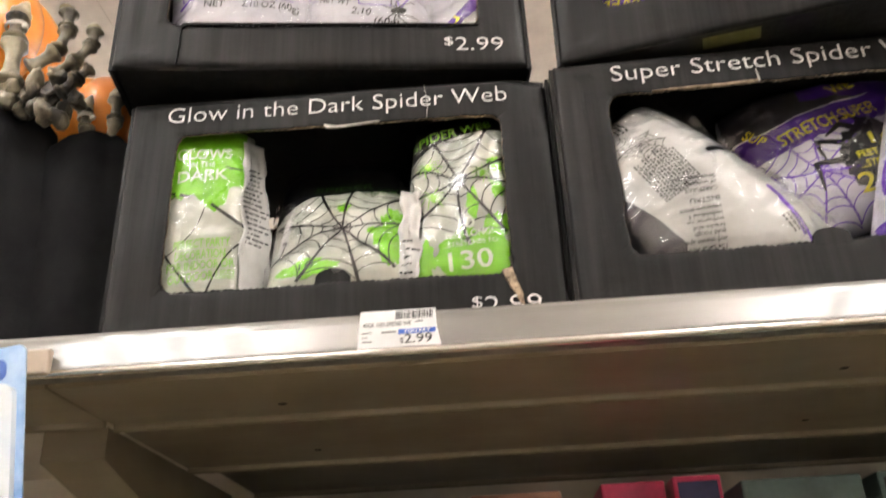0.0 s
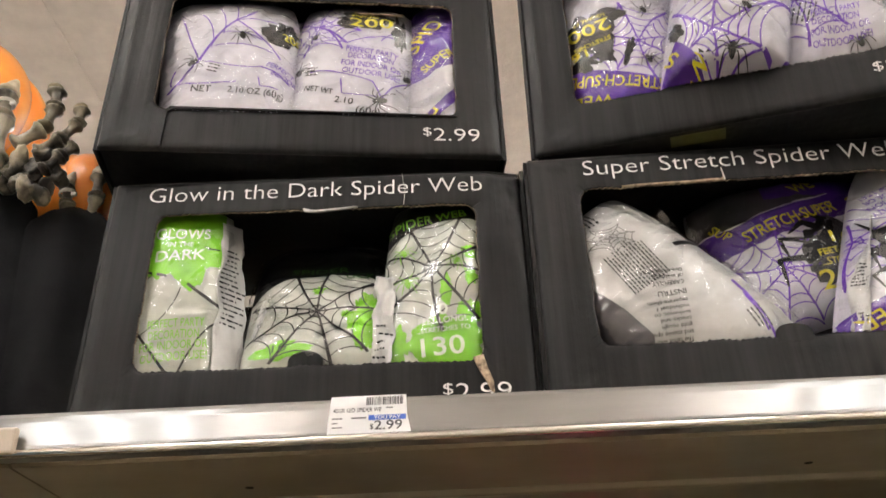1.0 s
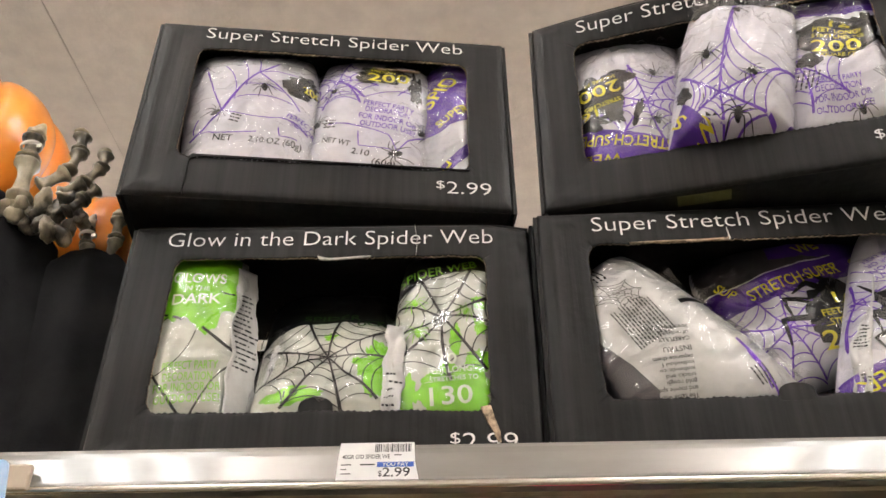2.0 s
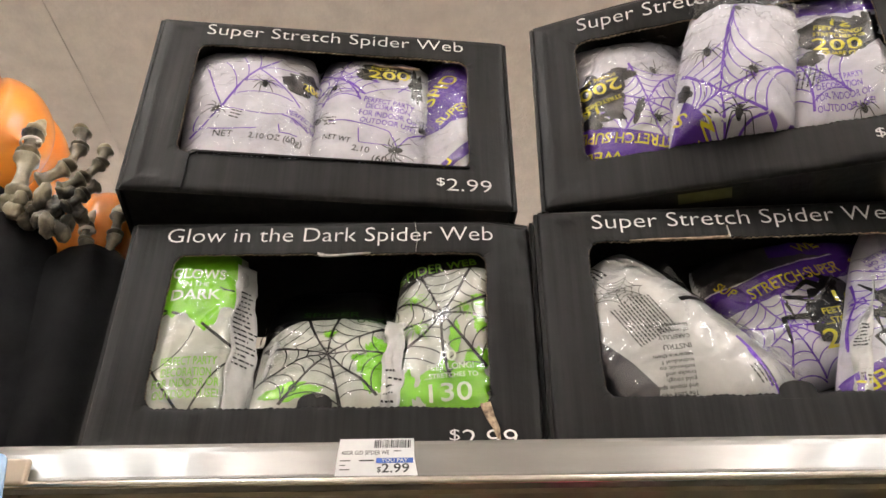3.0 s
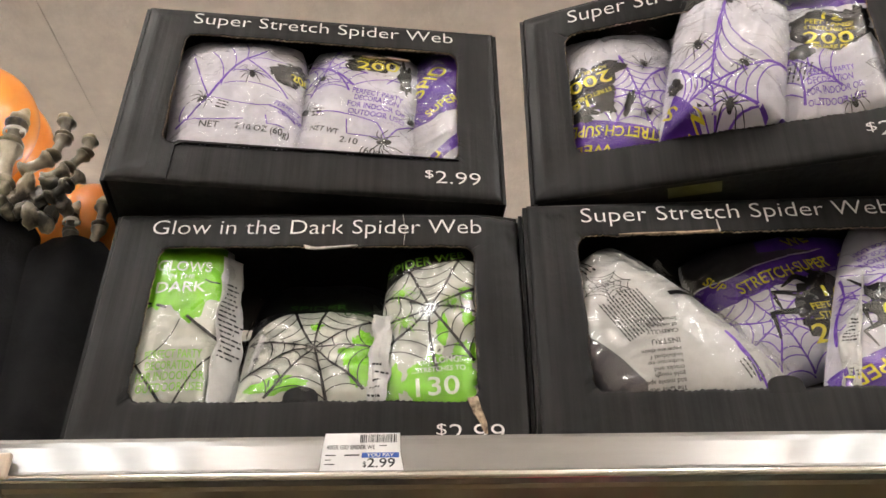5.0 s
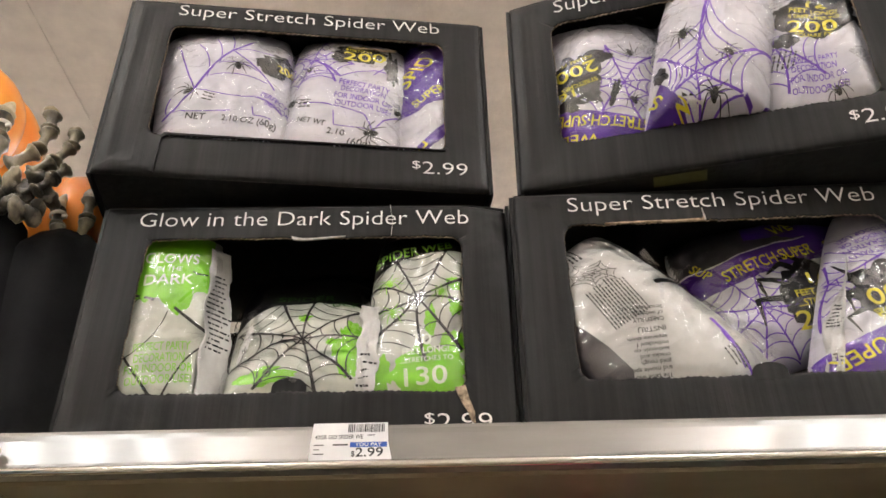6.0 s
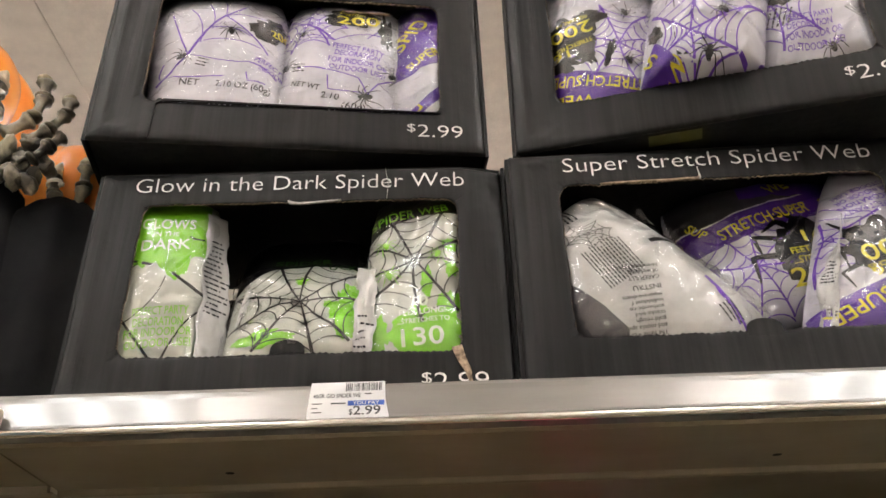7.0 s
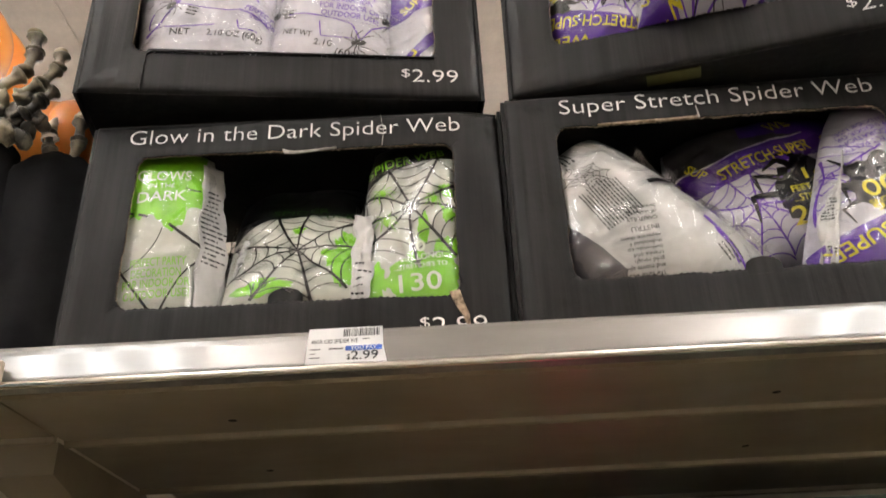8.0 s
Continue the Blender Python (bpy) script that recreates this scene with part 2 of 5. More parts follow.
def glyphs(text, width, height, bold=0.0):
    """Flat lettering as vertices and faces, its baseline on 0, scaled to a width and a capital height."""
    cu = bpy.data.curves.new("lettering", "FONT")
    cu.body, cu.align_x, cu.resolution_u, cu.offset = text, "LEFT", 3, bold
    ob = new("lettering", cu)
    me = bpy.data.meshes.new_from_object(ob.evaluated_get(bpy.context.evaluated_depsgraph_get()))
    co = [(v.co.x, v.co.y) for v in me.vertices]
    faces = [tuple(p.vertices) for p in me.polygons]
    bpy.data.objects.remove(ob)
    bpy.data.curves.remove(cu)
    bpy.data.meshes.remove(me)
    x0, x1 = min(c[0] for c in co), max(c[0] for c in co)
    k = width / (x1 - x0)
    cap = 0.73
    out = [((x - x0) * k, y * height / cap) for x, y in co]
    return out, faces


def mapped(items, fn):
    """One bmesh of flat pieces (points, faces), each point carried by fn."""
    bm = bmesh.new()
    for pts, faces in items:
        vs = [bm.verts.new(fn(*p)) for p in pts]
        for f in faces:
            try:
                bm.faces.new([vs[i] for i in f])
            except ValueError:
                pass
    return bm


def shifted(item, dx, dy, turn=0.0):
    c, s = math.cos(turn), math.sin(turn)
    return [(x * c - y * s + dx, x * s + y * c + dy) for x, y in item[0]], item[1]


def front_panel(warp, seed):
    """A board with a torn-out window: rings of points from the outer edge to the window's ragged rim."""
    rnd = random.Random(seed)
    n, r = 110, 0.011
    inner, outer = [], []
    corners_i = [(WIN_L, WIN_B), (WIN_R, WIN_B), (WIN_R, WIN_T), (WIN_L, WIN_T)]
    corners_o = [(0, 0), (BOX_W, 0), (BOX_W, BOX_H), (0, BOX_H)]
    for k in range(4):
        a, b = corners_i[k], corners_i[(k + 1) % 4]
        c, d = corners_o[k], corners_o[(k + 1) % 4]
        for i in range(n):
            f = i / n
            x, z = a[0] + (b[0] - a[0]) * f, a[1] + (b[1] - a[1]) * f
            cx, cz = min(max(x, WIN_L + r), WIN_R - r), min(max(z, WIN_B + r), WIN_T - r)
            dx, dz = x - cx, z - cz
            if dx and dz:
                q = r / math.hypot(dx, dz)
                x, z = cx + dx * q, cz + dz * q
            tooth = (0.0007 if i % 2 else -0.0003) + rnd.uniform(-0.0004, 0.0004) + 0.0012 * noise.noise((x * 60, z * 60, seed))
            if k == 0:
                z += tooth
            elif k == 1:
                x += tooth
            elif k == 2:
                z += tooth
            else:
                x += tooth
            inner.append((x, z))
            outer.append((c[0] + (d[0] - c[0]) * f, c[1] + (d[1] - c[1]) * f))
    m = len(inner)
    rings = ((0.0, 0.004), (0.03, 0.0012), (0.08, 0.0), (0.22, 0.0), (0.28, -0.0008), (0.34, 0.0), (0.55, 0.0), (0.8, 0.0), (0.95, 0.0), (1.0, 0.0004))
    bm = bmesh.new()
    layers = []
    for f, y in rings:
        row = []
        for (ox, oz), (ix, iz) in zip(outer, inner):
            x, z = ox + (ix - ox) * f, oz + (iz - oz) * f
            yy = y if (y >= 0 or x < 0.03) else 0.0
            yy += 0.0012 * noise.noise((x * 14, z * 14, seed * 3.1)) * min(1, f * 4)
            row.append(bm.verts.new(warp(x, yy, z)))
        layers.append(row)
    back = [bm.verts.new(warp(ix, 0.0022, iz)) for ix, iz in inner]
    back2 = [bm.verts.new(warp(ox, 0.0036, oz)) for ox, oz in outer]
    layers += [back, back2]
    for k, (a, b) in enumerate(zip(layers, layers[1:])):
        for i in range(m):
            face = bm.faces.new((a[i], a[(i + 1) % m], b[(i + 1) % m], b[i]))
            face.material_index = 1 if k == len(rings) - 1 else 2 if k == len(rings) else 0
            face.smooth = k < len(rings) - 1
    return bm


def display_box(m, title, title_at, label, seed, warp=None, bulge=0.0, drop=0.0):
    warp = warp or (lambda x, y, z: (x, y, z))
    box = thing("display_box", m, label, "display box", "stacked display boxes")
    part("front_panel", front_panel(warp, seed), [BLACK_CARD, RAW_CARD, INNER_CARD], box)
    for x0 in (0.0, BOX_W - 0.003):
        bm = grid_mesh(lambda a, b: (x0 + (0 if x0 == 0 else 0.003) + 0.002 * noise.noise((a * 3, b * 3, seed)) * a, 0.004 + a * (BOX_D - 0.004), b * BOX_H), 8, 6)
        part("side_panel", thick(bm, 0.003 if x0 == 0 else -0.003), [BLACK_CARD], box)
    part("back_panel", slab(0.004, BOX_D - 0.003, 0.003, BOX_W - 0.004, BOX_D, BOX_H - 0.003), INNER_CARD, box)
    part("bottom_panel", slab(0.003, 0.004, 0.0, BOX_W - 0.003, BOX_D - 0.003, 0.003), BLACK_CARD, box)
    top = grid_mesh(lambda a, b: (0.001 + a * (BOX_W - 0.002), 0.0045 + b * (BOX_D - 0.005) + warp(a * BOX_W, 0, BOX_H)[1] * (1 - b), BOX_H - 0.001 + bulge * min(1, b * 9) * min(1, a * 12, (1 - a) * 12)), 24, 20)
    part("top_panel", thick(top, -0.003), BLACK_CARD, box)
    w = title_at[1] - title_at[0]
    part("lettering", mapped([shifted(glyphs(title, w, 0.0158, -0.010), title_at[0], title_at[2])], lambda x, z: warp(x, -0.0016, z)), WHITE_INK, box, "white printed title")
    items = [shifted(glyphs("$", 0.0075, 0.0095, -0.008), 0.2773, 0.0215 - drop), shifted(glyphs("2.99", 0.041, 0.0150, -0.010), 0.2868, 0.0159 - drop)]
    part("price_print", mapped(items, lambda x, z: warp(x, -0.0016, z)), WHITE_INK, box, "white printed price")
    return box


def thick(bm, d):
    """Gives an open sheet a thickness along its normals."""
    bm.normal_update()
    geom = bmesh.ops.solidify(bm, geom=list(bm.faces), thickness=d)
    return bm


def tr_warp(x, y, z):
    """The strip over this window is pushed outward by a bulging bag."""
    k = min(1.0, max(0.0, (z - 0.165) / 0.055))
    return (x, y - 0.013 * k * math.sin(math.pi * min(1, max(0, x / BOX_W))) ** 0.9, z - 0.002 * k)


def bl_warp(x, y, z):
    """A dented upper corner with short creases."""
    k = min(1, max(0, (x - 0.312) / 0.036)) * min(1, max(0, (z - 0.135) / 0.085))
    return (x, y + 0.007 * k + 0.004 * k * noise.noise((x * 70 + z * 40, z * 60, 2)), z - 0.003 * k)


deg = math.degrees
POSE_BL = box_pose(-0.2276, 0.0411, SHELF, deg(0.0097), deg(0.0039), deg(-0.0057))
POSE_BR = box_pose(0.1269, 0.0359, SHELF, deg(-0.0375), 0, deg(-0.005))
POSE_TL = box_pose(-0.2348, 0.0094, SHELF + BOX_H + 0.0157, deg(0.1245), deg(0.0076), deg(0.0015))
POSE_TR = box_pose(0.1357, 0.0434, SHELF + BOX_H + 0.0086, deg(-0.252), deg(-0.0657), deg(-0.0262))
SSSW, GLOW = "Super Stretch Spider Web", "Glow in the Dark Spider Web"
box_bl = display_box(POSE_BL, GLOW, (0.032, 0.3155, 0.1984), "black cardboard display box with a torn window, on the shelf", 1, warp=bl_warp, bulge=0.0135, drop=0.0045)
box_br = display_box(POSE_BR, SSSW, (0.0461, 0.3051, 0.1992), "black cardboard display box titled Super Stretch, half empty, on the shelf", 2, bulge=0.0)
box_tl = display_box(POSE_TL, SSSW, (0.0461, 0.3051, 0.1992), "black cardboard display box full of bags, stacked askew on another box", 3)
box_tr = display_box(POSE_TR, SSSW, (0.0461, 0.3051, 0.1992), "black cardboard display box with its top strip bent back, stacked askew", 4, warp=tr_warp)


# ---- bags of spider web ----
def soft(m, strength=0.3):
    """Soft relief of the stuffed filling."""
    return bumped(m, [(16, (1, 1, 0.5), strength, 0.004), (75, (1, 1, 0.35), strength * 0.5, 0.001)])


def ink(name, colour, var=0.8):
    m = material(name, colour, 0.42, spec=0.25)
    return mottled(m, tuple(c * var for c in colour), tuple(min(1, c * 1.1) for c in colour), 60)


GLOW_FILL = soft(mottled(material("greenish white web filling", (0.7, 0.71, 0.65), 0.75, spec=0.15), (0.40, 0.414, 0.36), (0.58, 0.595, 0.525), 26, detail=8))
WEB_FILL = soft(mottled(material("cool white web filling", (0.75, 0.74, 0.77), 0.75, spec=0.15), (0.53, 0.52, 0.58), (0.72, 0.705, 0.765), 26, detail=8))
WHITE_FILM = soft(mottled(material("white printed film", (0.75, 0.75, 0.74), 0.35), (0.42, 0.42, 0.41), (0.60, 0.60, 0.59), 25))
GREEN_INK = ink("lime green ink", (0.20, 0.56, 0.015))
PALE_GREEN = ink("green lettering ink", (0.22, 0.54, 0.025))
BLACK_INK = ink("black film ink", (0.006, 0.0055, 0.007))
PURPLE_INK = ink("purple film ink", (0.085, 0.022, 0.30))
LILAC_INK = ink("purple strand ink", (0.16, 0.05, 0.50))
YELLOW_INK = ink("yellow film ink", (0.72, 0.62, 0.03))
# Dark colour for shade seen through clear film and on the rearmost bag.
SHADE_FILM = ink("film darkened for shade", (0.075, 0.07, 0.08))
WHITE_PRINT = ink("white film lettering", (0.74, 0.78, 0.68))
DARK_GREEN = ink("dark green lettering", (0.03, 0.10, 0.012))


def clear_film():
    """Thin clear wrapper: its gloss follows the angle of view."""
    m = bpy.data.materials.new("clear crinkled film")
    m.use_nodes = True
    t = m.node_tree
    t.nodes.remove(t.nodes["Principled BSDF"])
    clear, gloss, mix = add(m, "ShaderNodeBsdfTransparent"), add(m, "ShaderNodeBsdfGlossy", Roughness=0.025), add(m, "ShaderNodeMixShader")
    clear.inputs["Color"].default_value = (0.985, 0.985, 0.985, 1)
    n = add(m, "ShaderNodeTexNoise", Scale=70, Detail=2)
    wire(m, coords(m, (1, 1, 0.4)), n.inputs["Vector"])
    b = add(m, "ShaderNodeBump", Strength=0.10, Distance=0.002)
    wire(m, n.outputs["Fac"], b.inputs["Height"])
    edge = add(m, "ShaderNodeLayerWeight", Blend=0.5)
    wire(m, b.outputs["Normal"], edge.inputs["Normal"])
    steep, gain = add(m, "ShaderNodeMath"), add(m, "ShaderNodeMath")
    steep.operation, gain.operation = "POWER", "MULTIPLY_ADD"
    steep.inputs[1].default_value, gain.inputs[1].default_value, gain.inputs[2].default_value = 5.0, 0.80, 0.125
    wire(m, edge.outputs["Facing"], steep.inputs[0])
    wire(m, steep.outputs[0], gain.inputs[0])
    wire(m, b.outputs["Normal"], gloss.inputs["Normal"])
    wire(m, gain.outputs[0], mix.inputs[0])
    wire(m, clear.outputs[0], mix.inputs[1])
    wire(m, gloss.outputs[0], mix.inputs[2])
    wire(m, mix.outputs[0], t.nodes["Material Output"].inputs["Surface"])
    return m


CLEAR = clear_film()


# flat print pieces, in metres on the box's front
def words(text, u, v, width, height, turn=0.0, bold=0.010):
    return shifted(fine(glyphs(text, width, height, bold)), u, v, radians(turn))


def fine(item, limit=0.0028):
    """Splits large faces, so that lettering can follow a curved bag."""
    todo, pts, faces = [], [], []
    for f in item[1]:
        todo += [tuple(item[0][i] for i in (f[0], f[k], f[k + 1])) for k in range(1, len(f) - 1)]
    seen = {}
    while todo:
        tri = todo.pop()
        k = max(range(3), key=lambda i: math.dist(tri[i], tri[(i + 1) % 3]))
        a, b, c = tri[k], tri[(k + 1) % 3], tri[(k + 2) % 3]
        if math.dist(a, b) > limit:
            m = ((a[0] + b[0]) / 2, (a[1] + b[1]) / 2)
            todo += [(a, m, c), (m, b, c)]
            continue
        ids = []
        for p in (a, b, c):
            if p not in seen:
                seen[p] = len(pts)
                pts.append(p)
            ids.append(seen[p])
        faces.append(tuple(ids))
    return pts, faces


def strand(pts, width, taper=1.0):
    fine = []
    for (x0, y0), (x1, y1) in zip(pts, pts[1:]):
        k = max(1, int(math.hypot(x1 - x0, y1 - y0) / 0.0025))
        fine += [(x0 + (x1 - x0) * i / k, y0 + (y1 - y0) * i / k) for i in range(k)]
    fine.append(pts[-1])
    out, faces = [], []
    for i, (x, y) in enumerate(fine):
        a, b = fine[max(0, i - 1)], fine[min(len(fine) - 1, i + 1)]
        dx, dy = b[0] - a[0], b[1] - a[1]
        q = math.hypot(dx, dy) or 1
        w = width / 2 * (1 + (taper - 1) * i / (len(fine) - 1))
        out += [(x - dy / q * w, y + dx / q * w), (x + dy / q * w, y - dx / q * w)]
        if i:
            faces.append((2 * i - 2, 2 * i - 1, 2 * i + 1, 2 * i))
    return out, faces


def curve(p, q, sag, n=8):
    """Points from p to q, bent sideways by sag metres."""
    dx, dy = q[0] - p[0], q[1] - p[1]
    d = math.hypot(dx, dy) or 1
    return [(p[0] + dx * f - dy / d * sag * 4 * f * (1 - f), p[1] + dy * f + dx / d * sag * 4 * f * (1 - f)) for f in (i / n for i in range(n + 1))]


def web(u, v, reach, n, rings, thick, thin, seed, squash=1.0):
    thick, thin = thick * 1.15, thin * 1.15
    rnd = random.Random(seed)
    angles = [2 * math.pi * (i + rnd.uniform(-0.22, 0.22)) / n + seed for i in range(n)]
    items = []
    for a in angles:
        items.append(strand(curve((u, v), (u + math.cos(a) * reach, v + math.sin(a) * reach * squash), rnd.uniform(-0.003, 0.003)), thick * 0.5, 2.0))
    for k in range(rings):
        r = reach * (0.13 + 0.80 * (k / max(1, rings - 1)) ** 1.15)
        for a, b in zip(angles, angles[1:] + [angles[0] + 2 * math.pi]):
            ra, rb = r * rnd.uniform(0.92, 1.08), r * rnd.uniform(0.92, 1.08)
            p, q = (u + math.cos(a) * ra, v + math.sin(a) * ra * squash), (u + math.cos(b) * rb, v + math.sin(b) * rb * squash)
            items.append(strand(curve(p, q, math.hypot(q[0] - p[0], q[1] - p[1]) * 0.16, 6), thin))
    return items


def splat(u, v, rx, ry, seed, rough=0.35, turn=0.0):
    pts, faces, n, k = [(0.0, 0.0)], [], 64, 16
    for j in range(1, k + 1):
        for i in range(n):
            a = 2 * math.pi * i / n
            e = 1 + rough * noise.noise((math.cos(a) * 2.2 + seed, math.sin(a) * 2.2, seed * 1.7)) + rough * 0.5 * noise.noise((math.cos(a) * 6 + seed, math.sin(a) * 6, 4))
            pts.append((math.cos(a) * rx * e * j / k, math.sin(a) * ry * e * j / k))
    for i in range(n):
        faces.append((0, 1 + i, 1 + (i + 1) % n))
        for j in range(k - 1):
            a, b = 1 + j * n, 1 + (j + 1) * n
            faces.append((a + i, b + i, b + (i + 1) % n, a + (i + 1) % n))
    return shifted((pts, faces), u, v, radians(turn))


def sheet(u0, u1, low, high, ragged=0.0, seed=0):
    """A printed band between two heights given as functions of u."""
    nu, nv = max(2, int((u1 - u0) / 0.0016)), 40
    pts, faces = [], []
    for j in range(nv + 1):
        for i in range(nu + 1):
            u = u0 + (u1 - u0) * i / nu
            a, b = low(u) + ragged * noise.noise((u * 160, seed, 0.5)) + ragged * 0.6 * noise.noise((u * 420, seed, 2.5)), high(u)
            pts.append((u, a + (b - a) * j / nv))
    for j in range(nv):
        for i in range(nu):
            k = j * (nu + 1) + i
            faces.append((k, k + 1, k + nu + 2, k + nu + 1))
    return pts, faces


def spider(u, v, size, turn=0.0, seed=0):
    rnd = random.Random(seed)
    items = [splat(0, 0, size * 0.16, size * 0.24, seed, 0.1), splat(0, size * 0.28, size * 0.11, size * 0.13, seed, 0.1)]
    for side in (-1, 1):
        for k in range(4):
            a = radians(-55 + 37 * k)
            x, y = side * math.cos(a), math.sin(a)
            knee = (x * size * 0.42, y * size * 0.30 + size * 0.24)
            foot = (x * size * 0.75, y * size * 0.85 + rnd.uniform(-0.05, 0.05) * size)
            items.append(strand([(0, size * 0.1), knee, foot], size * 0.07, 0.5))
    pts, faces = [], []
    for p, f in items:
        faces += [tuple(i + len(pts) for i in t) for t in f]
        pts += p
    return [shifted((pts, faces), u, v, radians(turn))]


def bars(u, v, width, rows, pitch, height, seed, turn=0.0):
    """Small print too fine to read, as broken bars."""
    rnd = random.Random(seed)
    items = []
    for r in range(rows):
        x, end = 0.0, width * rnd.uniform(0.75, 1.0)
        while x < end:
            w = rnd.uniform(0.0015, 0.005)
            items.append(strand([(x, -r * pitch), (min(end, x + w), -r * pitch)], height))
            x += w + 0.0009
    return [shifted(i, u, v, radians(turn)) for i in items]


class Bag:
    """A stuffed pouch: its surface as a function of s and t from -1 to 1; prints are placed in its box's own metres."""
    N = 112

    def __init__(self, box_m, u, v, depth, w, h, th, turn=0.0, tilt=0.0, yaw=0.0, seed=0, label="", power=2.6, ends=3.2, crease=1.0, fill=None, bulge=0.0):
        self.u, self.v, self.w, self.h, self.th, self.turn = u, v, w, h, th, radians(turn)
        self.seed, self.power, self.ends, self.crease = seed, power, ends, crease
        m = box_m @ pose(u, depth + th / 2, v) @ pose(0, 0, 0, 0, 0, yaw) @ pose(0, 0, 0, -tilt, 0, 0) @ pose(0, 0, 0, 0, -turn, 0)
        self.ob = thing("web_bag", m, label, "bag", "bags of spider web")
        self.inside, self.outside = box_m.inverted() @ m, m.inverted() @ box_m
        self.bulge = bulge
        self.du = self.dv = 0.0
        n = self.N
        self.net = [[self.surf(2 * i / n - 1, 2 * j / n - 1) for i in range(n + 1)] for j in range(n + 1)]
        bm = grid_mesh(lambda a, b: self.net[round(b * n)][round(a * n)], n, n)
        grid_mesh(lambda a, b: (lambda p: (p.x, max(-p.y, 0) * 0.9, p.z))(self.surf(1 - 2 * a, 2 * b - 1)), 24, 24, bm)
        bmesh.ops.remove_doubles(bm, verts=bm.verts, dist=0.00005)
        part("pouch", bm, fill or WEB_FILL, self.ob, "", True)
        lift = self.wrinkles()
        part("film", grid_mesh(lambda a, b: self.film(round(a * n), round(b * n), lift), n, n), CLEAR, self.ob, "crinkled clear film", True)
        for end in (-1, 1):
            part("seal", grid_mesh(lambda a, b: self.seal(a, b, end), 40, 5), CLEAR, self.ob, "clear crimped film seal", True)

    def wrinkles(self):
        """Heights of the loose wrapper over the filling: sharp folds that gather at the ends and edges, and slack facets."""
        n, rnd = self.N, random.Random(self.seed * 11)
        x = np.array([[p.x for p in row] for row in self.net])
        z = np.array([[p.z for p in row] for row in self.net])
        h = np.zeros_like(x)
        for k in range(int(44 + 26 * self.crease)):
            s0, t0 = rnd.uniform(-1, 1), rnd.uniform(-1, 1)
            if k % 3 == 0:
                t0 = rnd.choice((-1, 1)) * rnd.uniform(0.65, 1)
                a = math.pi / 2 + s0 * 0.5 + rnd.uniform(-0.35, 0.35)
            elif k % 3 == 1:
                s0 = rnd.choice((-1, 1)) * rnd.uniform(0.6, 1)
                a = rnd.uniform(-0.8, 0.8)
            else:
                a = rnd.uniform(0, math.pi)
            x0, z0 = s0 * self.w / 2, t0 * self.h / 2
            reach, wide, high = rnd.uniform(0.012, 0.050), rnd.uniform(0.0022, 0.0075), rnd.uniform(0.0007, 0.0024)
            along = (x - x0) * math.cos(a) + (z - z0) * math.sin(a)
            across = (z - z0) * math.cos(a) - (x - x0) * math.sin(a) + 4.0 * rnd.uniform(-1, 1) * along ** 2
            slope = np.where(across > 0, across / (wide * 1.8), -across / (wide * 0.7))
            h += high * np.clip(1 - slope, 0, 1) * np.clip(1 - (along / reach) ** 2, 0, 1)
        q = self.seed * 3.7
        for j in range(n + 1):
            for i in range(n + 1):
                d = noise.voronoi(((x[j, i] + 0.5 * z[j, i]) * 46 + q, (z[j, i] - 0.5 * x[j, i]) * 26, q))[0]
                slack = min(1, max(0, noise.noise((x[j, i] * 18 + q, z[j, i] * 14, 7)) * 2.2 + 0.3) + abs(2 * i / n - 1) ** 6)
                h[j, i] += 0.0045 * slack * (d[1] - d[0])
        return 0.0016 + 1.7 * min(1.4, 0.6 + 0.35 * self.crease) * h

    def film(self, i, j, lift):
        """The wrapper lies on the filling; its folds stand up freely only where the window is open."""
        p, n = self.net[j][i], self.N
        s, t = 2 * i / n - 1, 2 * j / n - 1
        q = self.inside @ p
        free = min(1, max(0.25, min(q.x - WIN_L, WIN_R - q.x, q.z - WIN_B, WIN_T - q.z if self.bulge < 0.01 else 1) / 0.012))
        side = abs(s) ** 8
        return (p.x * (1 + side * (0.04 + 0.03 * noise.noise((t * 5, self.seed, 1)))), p.y - 0.0014 - (lift[j, i] - 0.0014) * free - side * 0.004 * noise.noise((t * 9, self.seed, s)), p.z * (1 + 0.02 * abs(t) ** 8))

    def seal(self, a, b, end):
        p = self.surf((2 * a - 1) * 0.96, end)
        return self.held(Vector((p.x * (1 + 0.05 * b), p.y - 0.004 * b * math.sin(a * 31 + self.seed) + 0.004 * noise.noise((a * 9, b * 2, self.seed)), p.z + end * b * 0.013)), 0.004)

    def surf(self, s, t):
        a = max(0.0, 1 - abs(s) ** self.power) ** 0.5
        b = max(0.0, 1 - abs(t) ** self.ends) ** 0.55
        x = self.w / 2 * s * (1 - 0.10 * abs(t) ** 5)
        z = self.h / 2 * t * (1 - 0.05 * abs(s) ** 4)
        q = self.seed * 7.3
        y = self.th / 2 * a * b * (1 + 0.16 * noise.noise((s * 1.3 + q, t * 1.5, 1.0)))
        y += a * b * 0.0030 * (1 + 0.5 * min(1.5, self.crease)) * noise.noise((x * 30 + q, z * 24, 3.0))
        fold = abs(noise.noise((x * 62 + q, z * 10, 5.0)))
        y += self.crease * 0.0012 * (1 - fold) ** 9 * (0.25 + 0.9 * abs(t) ** 3) * (a * b + 0.1)
        bend = 0.35 * math.sin(q)
        fold = abs(noise.noise((x * 24 + z * (14 + 10 * bend) + q, z * 34 - x * 16, 9.0)))
        y += self.crease * 0.0009 * (1 - fold) ** 11 * (a * b + 0.05)
